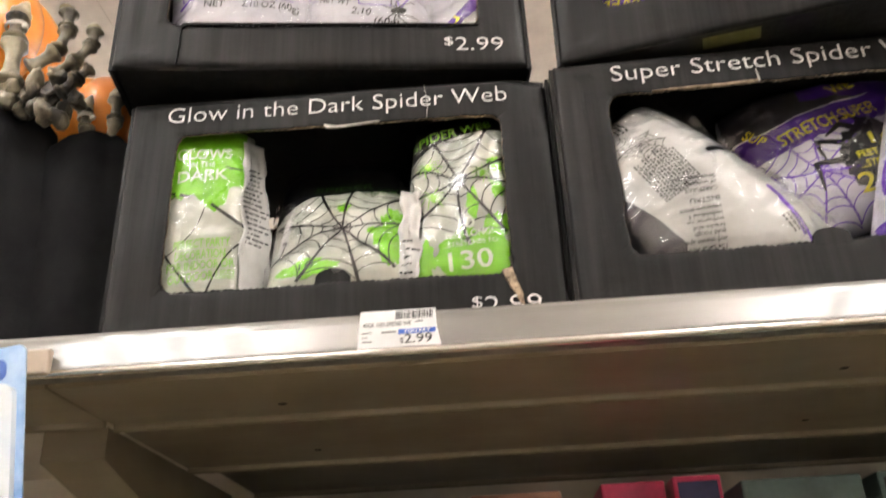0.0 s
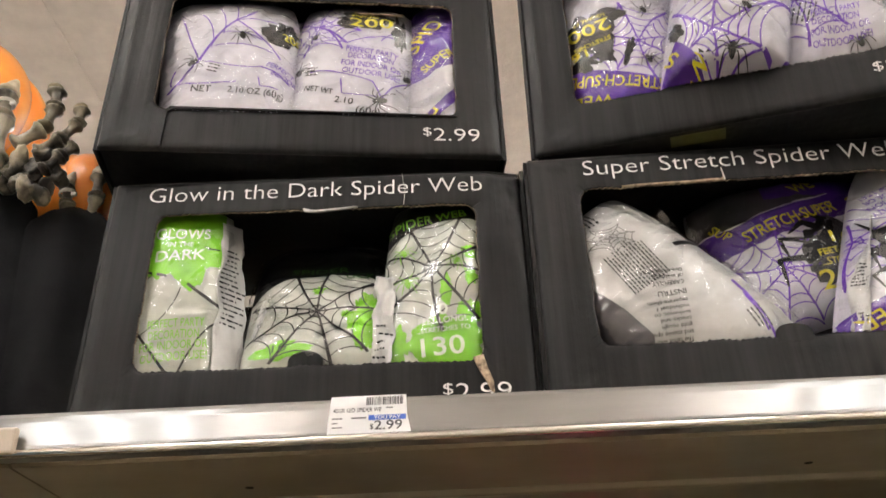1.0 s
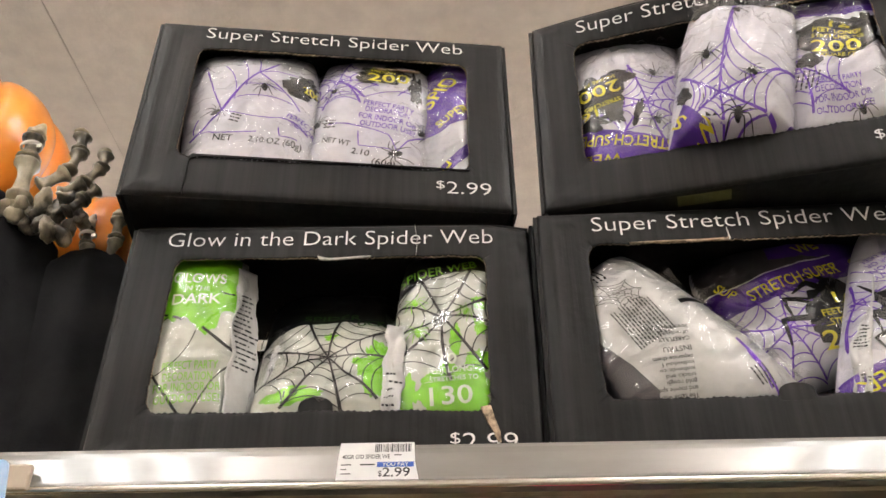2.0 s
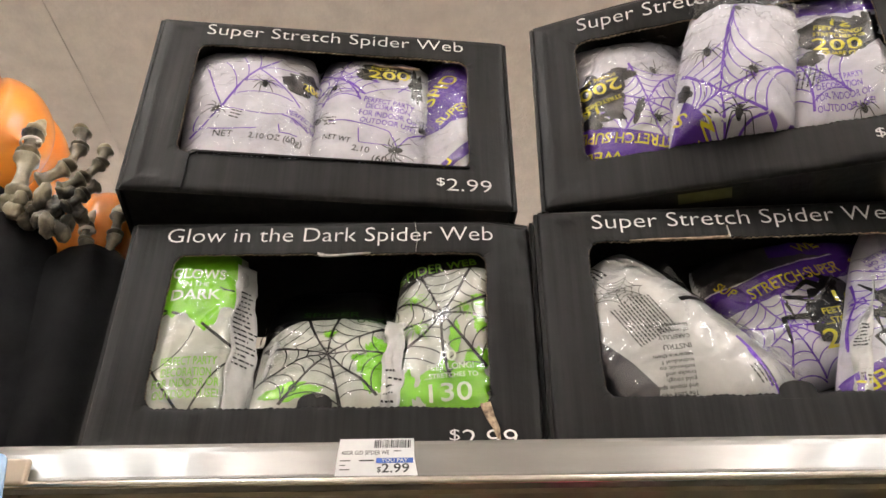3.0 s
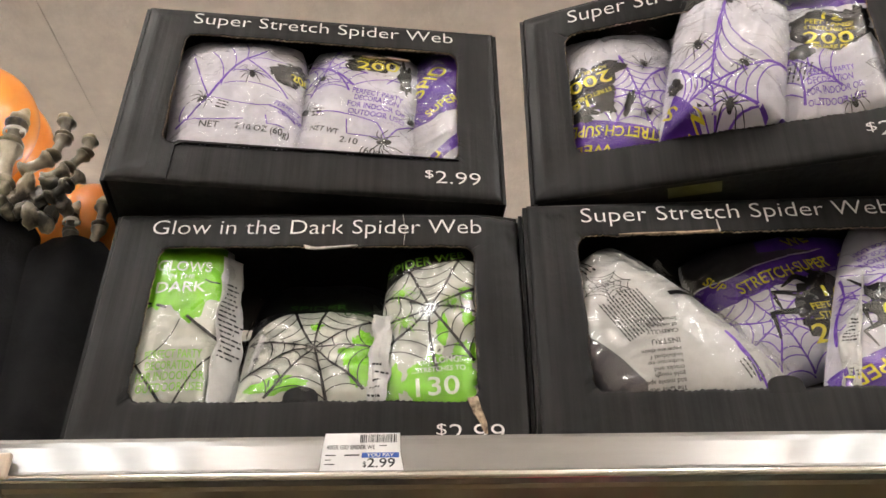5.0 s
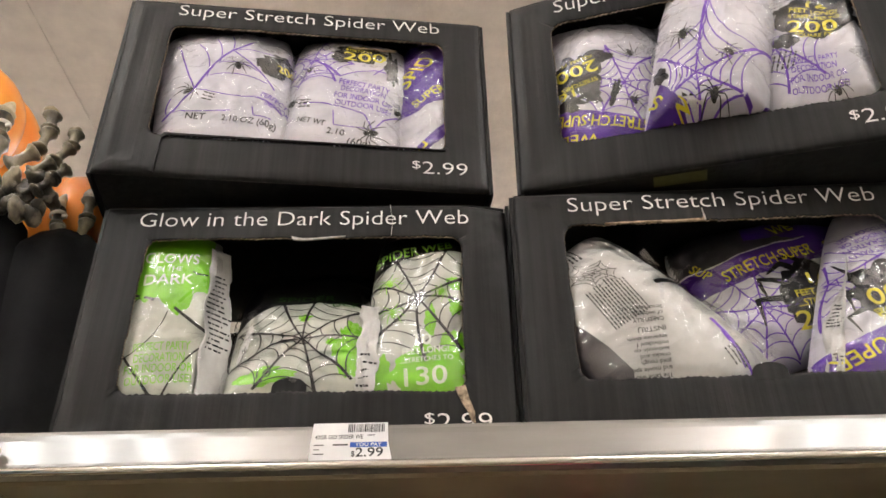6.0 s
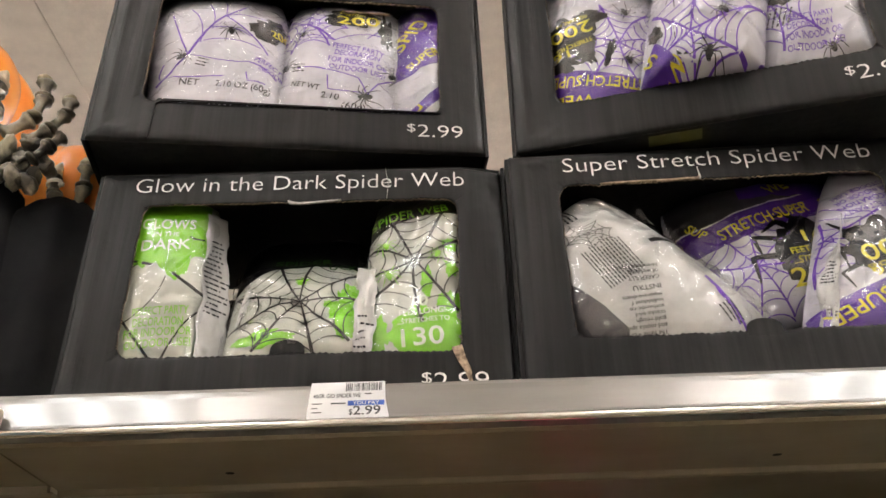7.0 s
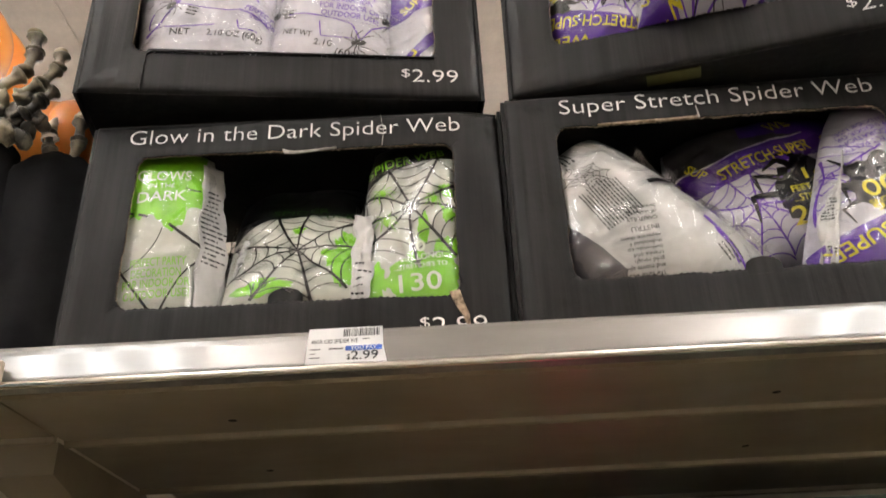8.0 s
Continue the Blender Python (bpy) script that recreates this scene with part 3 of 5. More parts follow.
        fold = abs(noise.noise((x * 40 - z * 30 + q, z * 12 + x * 9, 13.0)))
        y += self.crease * 0.0009 * (1 - fold) ** 12 * (abs(s) ** 2 + 0.15) * (a * b + 0.05)
        return self.held(Vector((x, -y, z)))

    def held(self, p, out=0.0):
        """Keeps the pouch inside its box; at the window it may bulge out a little."""
        q = self.inside @ p
        open_ = min(1, max(0, (min(q.x - WIN_L, WIN_R - q.x, q.z - WIN_B, (WIN_T - q.z) if self.bulge < 0.01 else 1) - 0.001) / 0.010))
        front = 0.0055 - (self.bulge + out) * open_ + 0.0008 * noise.noise(q * 40)
        soft = 0.006
        if q.y < front + soft:
            k = front + soft - q.y
            q.y = front + soft - soft * (1 - math.exp(-k / soft)) * 0.98
        q.z = max(q.z, 0.0045)
        if self.bulge < 0.01:
            q.z = min(q.z, BOX_H - 0.006)
        q.x = min(max(q.x, 0.0055), BOX_W - 0.0055)
        q.y = min(q.y, BOX_D - 0.006)
        return self.outside @ q

    def put(self, name, mat, items, lift, label=""):
        """Printed pieces that follow the pouch: words, spiders and blots one by one, webs and strands as one layer."""
        single = {"header_print": "printed_band", "wording": "word", "small_wording": "word", "header_wording": "word", "label_wording": "word", "weight_print": "word", "spider_print": "printed_spider", "splat_print": "blot", "leg_print": "printed_leg", "strand_print": "printed_strand", "label_print": "blot"}
        if name in single and len(items) > 1:
            for item in items:
                self.layer(single[name], mat, [item], lift, label)
        else:
            self.layer(name, mat, items, lift, label)

    def layer(self, name, mat, items, lift, label=""):
        n, c, s = self.N, math.cos(-self.turn), math.sin(-self.turn)
        bm = bmesh.new()
        for pts, faces in items:
            vs, ok = [], []
            for u, v in pts:
                du, dv = u + self.du - self.u, v + self.dv - self.v
                i, j = ((du * c - dv * s) / self.w + 0.5) * n, ((du * s + dv * c) / self.h + 0.5) * n
                ok.append(0.6 < i < n - 0.6 and 0.6 < j < n - 0.6)
                i, j = min(max(i, 0), n - 0.001), min(max(j, 0), n - 0.001)
                i0, j0 = int(i), int(j)
                fi, fj = i - i0, j - j0
                p = (self.net[j0][i0] * (1 - fi) + self.net[j0][i0 + 1] * fi) * (1 - fj) + (self.net[j0 + 1][i0] * (1 - fi) + self.net[j0 + 1][i0 + 1] * fi) * fj
                x_t, z_t = self.net[j0][i0 + 1] - self.net[j0][i0], self.net[j0 + 1][i0] - self.net[j0][i0]
                normal = x_t.cross(z_t)
                if normal.length:
                    normal.normalize()
                vs.append(bm.verts.new(p + normal * lift))
            for f in faces:
                if all(ok[k] for k in f):
                    try:
                        bm.faces.new([vs[k] for k in f])
                    except ValueError:
                        pass
        loose = [v for v in bm.verts if not v.link_faces]
        bmesh.ops.delete(bm, geom=loose, context="VERTS")
        if len(bm.faces):
            ob = part(name, bm, mat, self.ob, label, True)
            if name == "small_print":
                ob["kind"] = "stuff"
        else:
            bm.free()


BAGS = dict(
    bl_a=(POSE_BL, 0.053, 0.106, 0.001, 0.094, 0.205, 0.055, 0, 3, 5, "bag of glow in the dark web with a lime green header"),
    bl_b=(POSE_BL, 0.180, 0.088, 0.015, 0.130, 0.235, 0.062, 2, 24, 0, "bag of glow web with a black header and green print"),
    bl_c=(POSE_BL, 0.279, 0.108, 0.002, 0.100, 0.205, 0.062, -3, 5, -4, "bag of glow web printed with a black web and green label"),
    bl_d=(POSE_BL, 0.133, 0.056, 0.024, 0.030, 0.128, 0.016, -10, 2, 38, "back of a white web bag with small black print"),
    tl_a=(POSE_TL, 0.099, 0.108, 0.001, 0.132, 0.214, 0.072, 4, 2, 0, "bag of stretch web with purple strands and black spiders"),
    tl_b=(POSE_TL, 0.2145, 0.108, 0.001, 0.120, 0.214, 0.074, -4, 2, 0, "bag of stretch web with purple wording"),
    tl_c=(POSE_TL, 0.303, 0.115, 0.008, 0.084, 0.200, 0.050, -6, 0, -10, "bag of stretch web with a purple and yellow header"),
    br_a=(POSE_BR, 0.092, 0.091, 0.000, 0.196, 0.136, 0.080, -46, 0, 0, "white back of a web bag covered in small upside-down print"),
    br_b=(POSE_BR, 0.243, 0.160, 0.045, 0.180, 0.152, 0.070, 17, 6, 0, "bag of stretch web with a purple band and black spider label"),
    br_c=(POSE_BR, 0.302, 0.100, 0.002, 0.118, 0.215, 0.066, -21, 5, 0, "upside-down bag of stretch web with a purple band"),
    # Deep bag: its dark fill colour carries the shade inside the box.
    br_d=(POSE_BR, 0.225, 0.045, 0.095, 0.150, 0.080, 0.050, -15, 35, 0, "web bag lying at the back, shade put into its fill colour"),
    tr_a=(POSE_TR, 0.080, 0.105, 0.004, 0.116, 0.204, 0.074, -4, 0, 4, "upside-down bag of stretch web with a purple band"),
    tr_d=(POSE_TR, 0.128, 0.128, 0.034, 0.100, 0.165, 0.060, 12, 0, 0, "bag of stretch web lying upside down behind two others"),
    tr_b=(POSE_TR, 0.179, 0.100, -0.026, 0.105, 0.214, 0.088, -14, 0, 0, "bulging bag of stretch web with a purple web print"),
    tr_c=(POSE_TR, 0.276, 0.110, -0.002, 0.122, 0.206, 0.076, -10, 3, 0, "bag of stretch web with a black spider label"),
)
bag = {}
for i, (key, (m, u, v, d, w, h, th, turn, tilt, yaw, label)) in enumerate(BAGS.items()):
    glow = key[:2] == "bl"
    bag[key] = Bag(m, u, v, d, w, h, th, turn, tilt, yaw, i + 1, label, power=3.0 if key == "br_a" else 5.0 if key == "bl_a" else 2.6, ends=2.8 if key == "br_a" else 2.4 if key[:2] in ("tl", "tr") else 3.2,
                   crease=2.2 if key[:2] in ("tl", "tr") else 1.4 if key[:2] == "br" else 0.9, fill=WHITE_FILM if key in ("bl_d", "br_a") else SHADE_FILM if key == "br_d" else GLOW_FILL if glow else WEB_FILL,
                   bulge={"tr_b": 0.045, "tr_c": 0.012, "br_c": 0.004}.get(key, 0.003))


def side_flap(box, name, label, edge, seed, mat):
    """A folded strip of film: edge(b) gives its near and far line at height b from 0 to 1."""
    def at(a, b):
        p, q = Vector(edge(b)[0]), Vector(edge(b)[1])
        c = p.lerp(q, a)
        k = 0.0035 * (noise.noise((a * 3 + seed, b * 7, seed)) + 0.5 * abs(noise.noise((a * 6, b * 17, seed))))
        return (c.x + k, c.y + k, c.z)
    return part(name, thick(grid_mesh(at, 14, 60), 0.0003), mat, box, label, True)


def on_flap(edge, items, seed):
    """Flat print carried onto a flap: x runs across it, y along it, both from 0 to 1."""
    def at(x, y):
        p, q = Vector(edge(y)[0]), Vector(edge(y)[1])
        c = p.lerp(q, x)
        k = 0.0035 * (noise.noise((x * 3 + seed, y * 7, seed)) + 0.5 * abs(noise.noise((x * 6, y * 17, seed))))
        return (c.x + k + 0.0004, c.y + k - 0.0006, c.z)
    return mapped(items, at)


def flap_lines(seed, rows, low, high, h):
    rnd, items = random.Random(seed), []
    for r in range(rows):
        y, x, end = low + (high - low) * r / rows, 0.12, rnd.uniform(0.6, 0.92)
        while x < end:
            w = rnd.uniform(0.06, 0.2)
            items.append(strand_flat(x, y, min(end, x + w), h))
            x += w + 0.04
    return items


def strand_flat(x0, y, x1, h):
    return [(x0, y), (x1, y), (x1, y + h), (x0, y + h)], [(0, 1, 2, 3)]


edge_a = lambda b: ((0.0930 + 0.008 * (1 - b), 0.008 + 0.006 * b, 0.020 + 0.166 * b), (0.1205 - 0.014 * b - 0.005 * max(0, b - 0.6), 0.036, 0.018 + 0.174 * b))
side_flap(bag["bl_a"].ob, "side_seal", "white folded seal of the bag", lambda b: [bag["bl_a"].ob.matrix_world.inverted() @ POSE_BL @ Vector(p) for p in edge_a(b)], 2.0, WHITE_FILM)
part("small_print", on_flap(lambda b: [bag["bl_a"].ob.matrix_world.inverted() @ POSE_BL @ Vector(p) for p in edge_a(b)], flap_lines(4, 16, 0.42, 0.86, 0.010), 2.0), BLACK_INK, bag["bl_a"].ob, "small black print")["kind"] = "stuff"
edge_c = lambda b: ((0.2215 + 0.004 * b, 0.005, 0.022 + 0.100 * b), (0.2375 + 0.004 * b, 0.0035, 0.022 + 0.098 * b))
side_flap(bag["bl_c"].ob, "side_seal", "white folded seal of the bag", lambda b: [bag["bl_c"].ob.matrix_world.inverted() @ POSE_BL @ Vector(p) for p in edge_c(b)], 5.0, WHITE_FILM)
part("small_print", on_flap(lambda b: [bag["bl_c"].ob.matrix_world.inverted() @ POSE_BL @ Vector(p) for p in edge_c(b)], flap_lines(7, 5, 0.28, 0.62, 0.018), 5.0), BLACK_INK, bag["bl_c"].ob, "small black print")["kind"] = "stuff"
edge_d = lambda b: ((0.2130 + 0.056 * b + 0.005 * math.sin(b * 9), 0.012, 0.022 + 0.130 * b), (0.2320 + 0.036 * b, 0.004, 0.022 + 0.126 * b))
side_flap(bag["br_c"].ob, "side_seal", "white folded seal of the bag", lambda b: [bag["br_c"].ob.matrix_world.inverted() @ POSE_BR @ Vector(p) for p in edge_d(b)], 8.0, WHITE_FILM)
part("small_print", on_flap(lambda b: [bag["br_c"].ob.matrix_world.inverted() @ POSE_BR @ Vector(p) for p in edge_d(b)], flap_lines(9, 9, 0.12, 0.34, 0.012) + flap_lines(10, 7, 0.5, 0.66, 0.010), 8.0), BLACK_INK, bag["br_c"].ob, "small black print")["kind"] = "stuff"

PARTY = ("PERFECT PARTY", "DECORATION", "FOR INDOOR OR", "OUTDOOR USE!")

# glow bags
b = bag["bl_a"]
b.put("header_print", GREEN_INK, [sheet(0.008, 0.094, lambda u: 0.128 - 0.012 * math.exp(-((u - 0.073) / 0.010) ** 2) + (0.012 if u > 0.083 else 0), lambda u: 0.212, 0.004, 1)], 0.0004, "lime green printed header")
b.put("wording", WHITE_PRINT, [words("GLOWS", 0.0385, 0.1655, 0.045, 0.0115, 2), words("IN THE", 0.050, 0.157, 0.021, 0.0055, 2), words("DARK", 0.0415, 0.1425, 0.041, 0.0115, 2)], 0.0011)
b.put("strand_print", BLACK_INK, [strand([(0.030, 0.1335), (0.0405, 0.1325)], 0.0022), strand([(0.0445, 0.131), (0.0535, 0.1275)], 0.0026), strand([(0.071, 0.1205), (0.082, 0.112), (0.092, 0.105), (0.1047, 0.1018)], 0.0024, 1.5),
      strand(curve((0.066, 0.117), (0.037, 0.075), 0.006), 0.0010), strand([(0.1047, 0.101), (0.085, 0.072), (0.0715, 0.042)], 0.0013, 1.4), strand([(0.030, 0.085), (0.046, 0.066), (0.064, 0.043)], 0.0020, 1.2),
      strand([(0.030, 0.0755), (0.040, 0.075)], 0.0012), strand(curve((0.080, 0.158), (0.092, 0.158), -0.002), 0.0016), strand(curve((0.032, 0.118), (0.041, 0.131), 0.001), 0.0009)], 0.0008, "black printed web strands")
b.put("small_wording", PALE_GREEN, [words(t, u, v, w, 0.0075, 4) for t, u, v, w in ((PARTY[0], 0.0450, 0.0800, 0.044), (PARTY[1], 0.0470, 0.0705, 0.039), (PARTY[2], 0.0410, 0.0610, 0.052), (PARTY[3], 0.0430, 0.0515, 0.050))], 0.0012, "pale green wording")

b = bag["bl_b"]
b.put("header_print", BLACK_INK, [sheet(0.11, 0.26, lambda u: 0.1245 + 0.012 * math.sin((u - 0.13) * 26), lambda u: 0.215, 0.0008, 3)], 0.0004, "black printed header")
b.put("web_print", BLACK_INK, web(0.1775, 0.0865, 0.062, 9, 5, 0.0026, 0.0009, 2.1), 0.0008, "black printed web")
b.put("splat_print", GREEN_INK, [splat(0.217, 0.074, 0.014, 0.026, 4, 0.6), splat(0.221, 0.099, 0.010, 0.010, 7, 0.5), splat(0.150, 0.046, 0.022, 0.008, 5, 0.4), splat(0.201, 0.083, 0.004, 0.004, 2, 0.6), splat(0.176, 0.112, 0.006, 0.004, 8, 0.6)], 0.0006, "lime green printed blots")
b.put("wording", DARK_GREEN, [words("SPIDER", 0.150, 0.138, 0.05, 0.010, 3), words("UCK", 0.198, 0.129, 0.024, 0.009, 5), words("10", 0.146, 0.044, 0.012, 0.008)], 0.0011)

b = bag["bl_c"]
b.put("header_print", BLACK_INK, [sheet(0.20, 0.34, lambda u: 0.150 + 0.026 * math.sin(min(1.57, max(0, (u - 0.222) * 24))) - 0.06 * max(0, u - 0.30), lambda u: 0.215, 0.0008, 5)], 0.0004, "black printed header")
b.put("web_print", BLACK_INK, web(0.2735, 0.1275, 0.060, 9, 5, 0.0028, 0.0009, 0.55), 0.0008, "black printed web")
b.put("label_print", GREEN_INK, [splat(0.2830, 0.060, 0.030, 0.023, 3, 0.22), splat(0.2845, 0.104, 0.005, 0.014, 6, 0.3), splat(0.246, 0.058, 0.007, 0.016, 9, 0.4), splat(0.302, 0.086, 0.010, 0.010, 10, 0.4), splat(0.303, 0.140, 0.006, 0.006, 11, 0.5), splat(0.304, 0.118, 0.005, 0.008, 12, 0.5)], 0.0006, "lime green printed label")
b.put("spider_print", PALE_GREEN, spider(0.250, 0.144, 0.014, 20, 1) + spider(0.253, 0.113, 0.014, 10, 2) + spider(0.293, 0.130, 0.011, -30, 3), 0.0010, "small green printed spiders")
b.put("wording", WHITE_PRINT, [words("10", 0.272, 0.083, 0.013, 0.0105), words("FEET LONG!", 0.262, 0.074, 0.037, 0.0060, 4), words("...STRETCHES TO", 0.260, 0.0665, 0.042, 0.0045, 4), words("130", 0.264, 0.0475, 0.034, 0.0155, 4)], 0.0012)
b.put("header_wording", PALE_GREEN, [words("SPIDER WEB", 0.236, 0.170, 0.068, 0.011, 8)], 0.0012, "green brush lettering")

b = bag["bl_d"]
b.put("small_print", BLACK_INK, bars(0.106, 0.135, 0.030, 7, 0.0035, 0.0016, 4, -8) + bars(0.108, 0.080, 0.030, 9, 0.0042, 0.0018, 5, -8) + [words("INSTRUCTIONS", 0.108, 0.092, 0.028, 0.0045, -6)], 0.0008, "small black print")

# stretch web bags, upper stack
b = bag["tl_a"]
hub = (0.0733, 0.1058)
b.put("web_print", LILAC_INK, [strand(curve((0.0470, 0.0725), hub, -0.001), 0.0022, 1.2), strand(curve(hub, (0.1026, 0.1608), 0.003), 0.0026, 0.8), strand(curve((0.1026, 0.1608), (0.122, 0.185), -0.002), 0.0018), strand(curve(hub, (0.0505, 0.1671), 0.001), 0.0014), strand(curve(hub, (0.132, 0.1010), -0.002), 0.0010),
      strand(curve((0.0825, 0.122), (0.068, 0.172), -0.006), 0.0010), strand(curve((0.092, 0.140), (0.084, 0.180), -0.004), 0.0010), strand(curve((0.1026, 0.1608), (0.098, 0.190), -0.002), 0.0010), strand(curve((0.1026, 0.1608), (0.146, 0.112), 0.003), 0.0014), strand(curve((0.092, 0.142), (0.128, 0.134), 0.005), 0.0010), strand(curve((0.085, 0.125), (0.139, 0.118), 0.006), 0.0010), strand(curve((0.1026, 0.1608), (0.140, 0.166), 0.002), 0.0010),
      strand(curve((0.054, 0.0815), (0.108, 0.0830), -0.004), 0.0011), strand(curve((0.050, 0.080), (0.052, 0.098), 0.002), 0.0012), strand(curve((0.130, 0.100), (0.155, 0.085), 0.002), 0.0012), strand([(0.128, 0.088), (0.130, 0.078), (0.146, 0.076)], 0.0010)], 0.0007, "purple printed web")
b.put("spider_print", BLACK_INK, spider(0.1102, 0.1374, 0.016, 10, 3) + spider(0.0670, 0.1023, 0.016, -50, 4), 0.0011, "black printed spiders")
b.put("label_print", BLACK_INK, [splat(0.1425, 0.1470, 0.016, 0.015, 4, 0.5), splat(0.150, 0.160, 0.010, 0.010, 6, 0.6)], 0.0009, "black printed blot")
b.put("wording", BLACK_INK, [words("NET", 0.0692, 0.0700, 0.018, 0.0072, -5), words("2.10 OZ (60g)", 0.1016, 0.0690, 0.049, 0.0076, -4)], 0.0011)
b.put("small_print", BLACK_INK, bars(0.083, 0.101, 0.012, 3, 0.0040, 0.0016, 3, -12), 0.0010, "small black print")
b.put("label_wording", YELLOW_INK, [words("200", 0.1470, 0.142, 0.016, 0.010, 10)], 0.0013, "yellow lettering")
b.put("small_wording", LILAC_INK, [words("PERFECT", 0.1345, 0.1010, 0.024, 0.0058, -18), words("INDOOR", 0.1385, 0.0915, 0.022, 0.0058, -18)], 0.0012, "purple wording")

b = bag["tl_b"]
b.put("web_print", LILAC_INK, web(0.1812, 0.1588, 0.040, 8, 4, 0.0020, 0.0009, 1.3) + [strand(curve((0.1812, 0.1588), (0.2075, 0.1334), 0.001), 0.0024), strand(curve((0.2075, 0.1334), (0.262, 0.145), 0.006), 0.0012), strand(curve((0.172, 0.130), (0.207, 0.134), 0.004), 0.0011), strand(curve((0.175, 0.098), (0.232, 0.086), 0.004), 0.0011), strand(curve((0.232, 0.086), (0.2406, 0.064), 0.001), 0.0012), strand(curve((0.2406, 0.066), (0.272, 0.100), 0.003), 0.0013), strand(curve((0.240, 0.140), (0.256, 0.156), 0.001), 0.0010), strand([(0.203, 0.09), (0.204, 0.072), (0.236, 0.068)], 0.0010)], 0.0007, "purple printed web")
b.put("label_print", BLACK_INK, [splat(0.228, 0.171, 0.027, 0.015, 6, 0.4), splat(0.2085, 0.162, 0.010, 0.008, 7, 0.3), splat(0.258, 0.156, 0.007, 0.022, 3, 0.5)], 0.0009, "black printed label")
b.put("label_wording", YELLOW_INK, [words("FEET", 0.2139, 0.1800, 0.018, 0.0046, -4), words("STRETCHES", 0.2120, 0.1745, 0.026, 0.0042, -4), words("200", 0.2100, 0.1590, 0.042, 0.0130, 2)], 0.0012, "yellow lettering")
b.put("wording", LILAC_INK, [words(t, u, v, w, 0.0068, -8) for t, u, v, w in ((PARTY[0], 0.2067, 0.1240, 0.049), (PARTY[1], 0.2087, 0.1155, 0.043), (PARTY[2], 0.2027, 0.1065, 0.056), (PARTY[3], 0.2037, 0.0970, 0.053))], 0.0012, "purple wording")
b.put("weight_print", BLACK_INK, [words("NET WT", 0.1700, 0.0750, 0.026, 0.0070, -12), words("2.10", 0.1975, 0.0620, 0.017, 0.0070, -12), words("(60g)", 0.2170, 0.0500, 0.022, 0.0068, -8)], 0.0012, "black wording")
b.put("small_print", BLACK_INK, bars(0.172, 0.104, 0.012, 3, 0.0040, 0.0016, 8, -12), 0.0010, "small black print")
b.put("spider_print", BLACK_INK, spider(0.2406, 0.0630, 0.021, 100, 5) + spider(0.1650, 0.1017, 0.016, 20, 6) + spider(0.1784, 0.1413, 0.014, 5, 7) + spider(0.2630, 0.0990, 0.016, -40, 8), 0.0013, "black printed spiders")

b = bag["tl_c"]
b.put("header_print", PURPLE_INK, [sheet(0.255, 0.34, lambda u: 0.104 + 0.45 * (u - 0.285), lambda u: 0.212, 0.0008, 2), sheet(0.255, 0.34, lambda u: 0.040 + 0.9 * (u - 0.28), lambda u: 0.056 + 0.9 * (u - 0.28), 0.0008, 4)], 0.0005, "purple printed bands")
b.put("wording", YELLOW_INK, [words("SPID", 0.2775, 0.1360, 0.048, 0.018, 52), words("SUPER", 0.2860, 0.1100, 0.036, 0.010, 32), words("SU", 0.2830, 0.0480, 0.020, 0.008, 40)], 0.0012, "yellow brush lettering")

b = bag["tr_a"]
b.put("header_print", PURPLE_INK, [sheet(0.02, 0.15, lambda u: 0.02, lambda u: 0.0885 - 0.30 * (u - 0.04), 0.001, 2)], 0.0004, "purple printed band")
b.put("web_print", LILAC_INK, web(0.1004, 0.1070, 0.050, 8, 5, 0.0022, 0.0009, 0.3), 0.0006, "purple printed web")
b.put("label_print", BLACK_INK, [splat(0.0560, 0.1240, 0.027, 0.022, 3, 0.3), splat(0.075, 0.142, 0.016, 0.009, 5, 0.3), splat(0.070, 0.100, 0.010, 0.016, 6, 0.6, 20), splat(0.091, 0.098, 0.004, 0.014, 8, 0.5, -20), splat(0.050, 0.092, 0.012, 0.009, 9, 0.6)], 0.0008, "black printed label")
b.put("label_wording", YELLOW_INK, [words("200", 0.0765, 0.1390, 0.040, 0.0150, 190), words("SQUARE FT", 0.074, 0.1455, 0.030, 0.0040, 188), words("STRETCHES", 0.076, 0.118, 0.034, 0.0050, 192), words("16", 0.054, 0.108, 0.016, 0.009, 190)], 0.0012, "yellow upside-down lettering")
b.put("header_wording", YELLOW_INK, [words("STRETCH·SUPER", 0.1180, 0.0640, 0.090, 0.0120, 168), words("WEB", 0.072, 0.053, 0.035, 0.010, 170)], 0.0012, "yellow upside-down brush lettering")
b.put("spider_print", BLACK_INK, spider(0.1070, 0.0857, 0.014, 20, 8) + spider(0.1088, 0.1478, 0.015, 200, 9), 0.0012, "black printed spiders")

b = bag["tr_d"]
b.put("web_print", LILAC_INK, web(0.140, 0.150, 0.045, 7, 4, 0.0018, 0.0009, 0.8), 0.0006, "purple printed web")
b.put("spider_print", BLACK_INK, spider(0.134, 0.178, 0.015, 190, 4) + spider(0.112, 0.162, 0.014, 170, 5), 0.0010, "black printed spiders")
b.put("wording", BLACK_INK, [words("NET", 0.122, 0.196, 0.017, 0.007, 205), words("2.10", 0.122, 0.184, 0.018, 0.007, 205)], 0.0010)

b = bag["tr_b"]
hub = (0.1626, 0.0790)
ends = ((0.1940, 0.190), (0.2300, 0.100), (0.2038, 0.0462), (0.1567, 0.020), (0.120, 0.050), (0.1350, 0.1150))
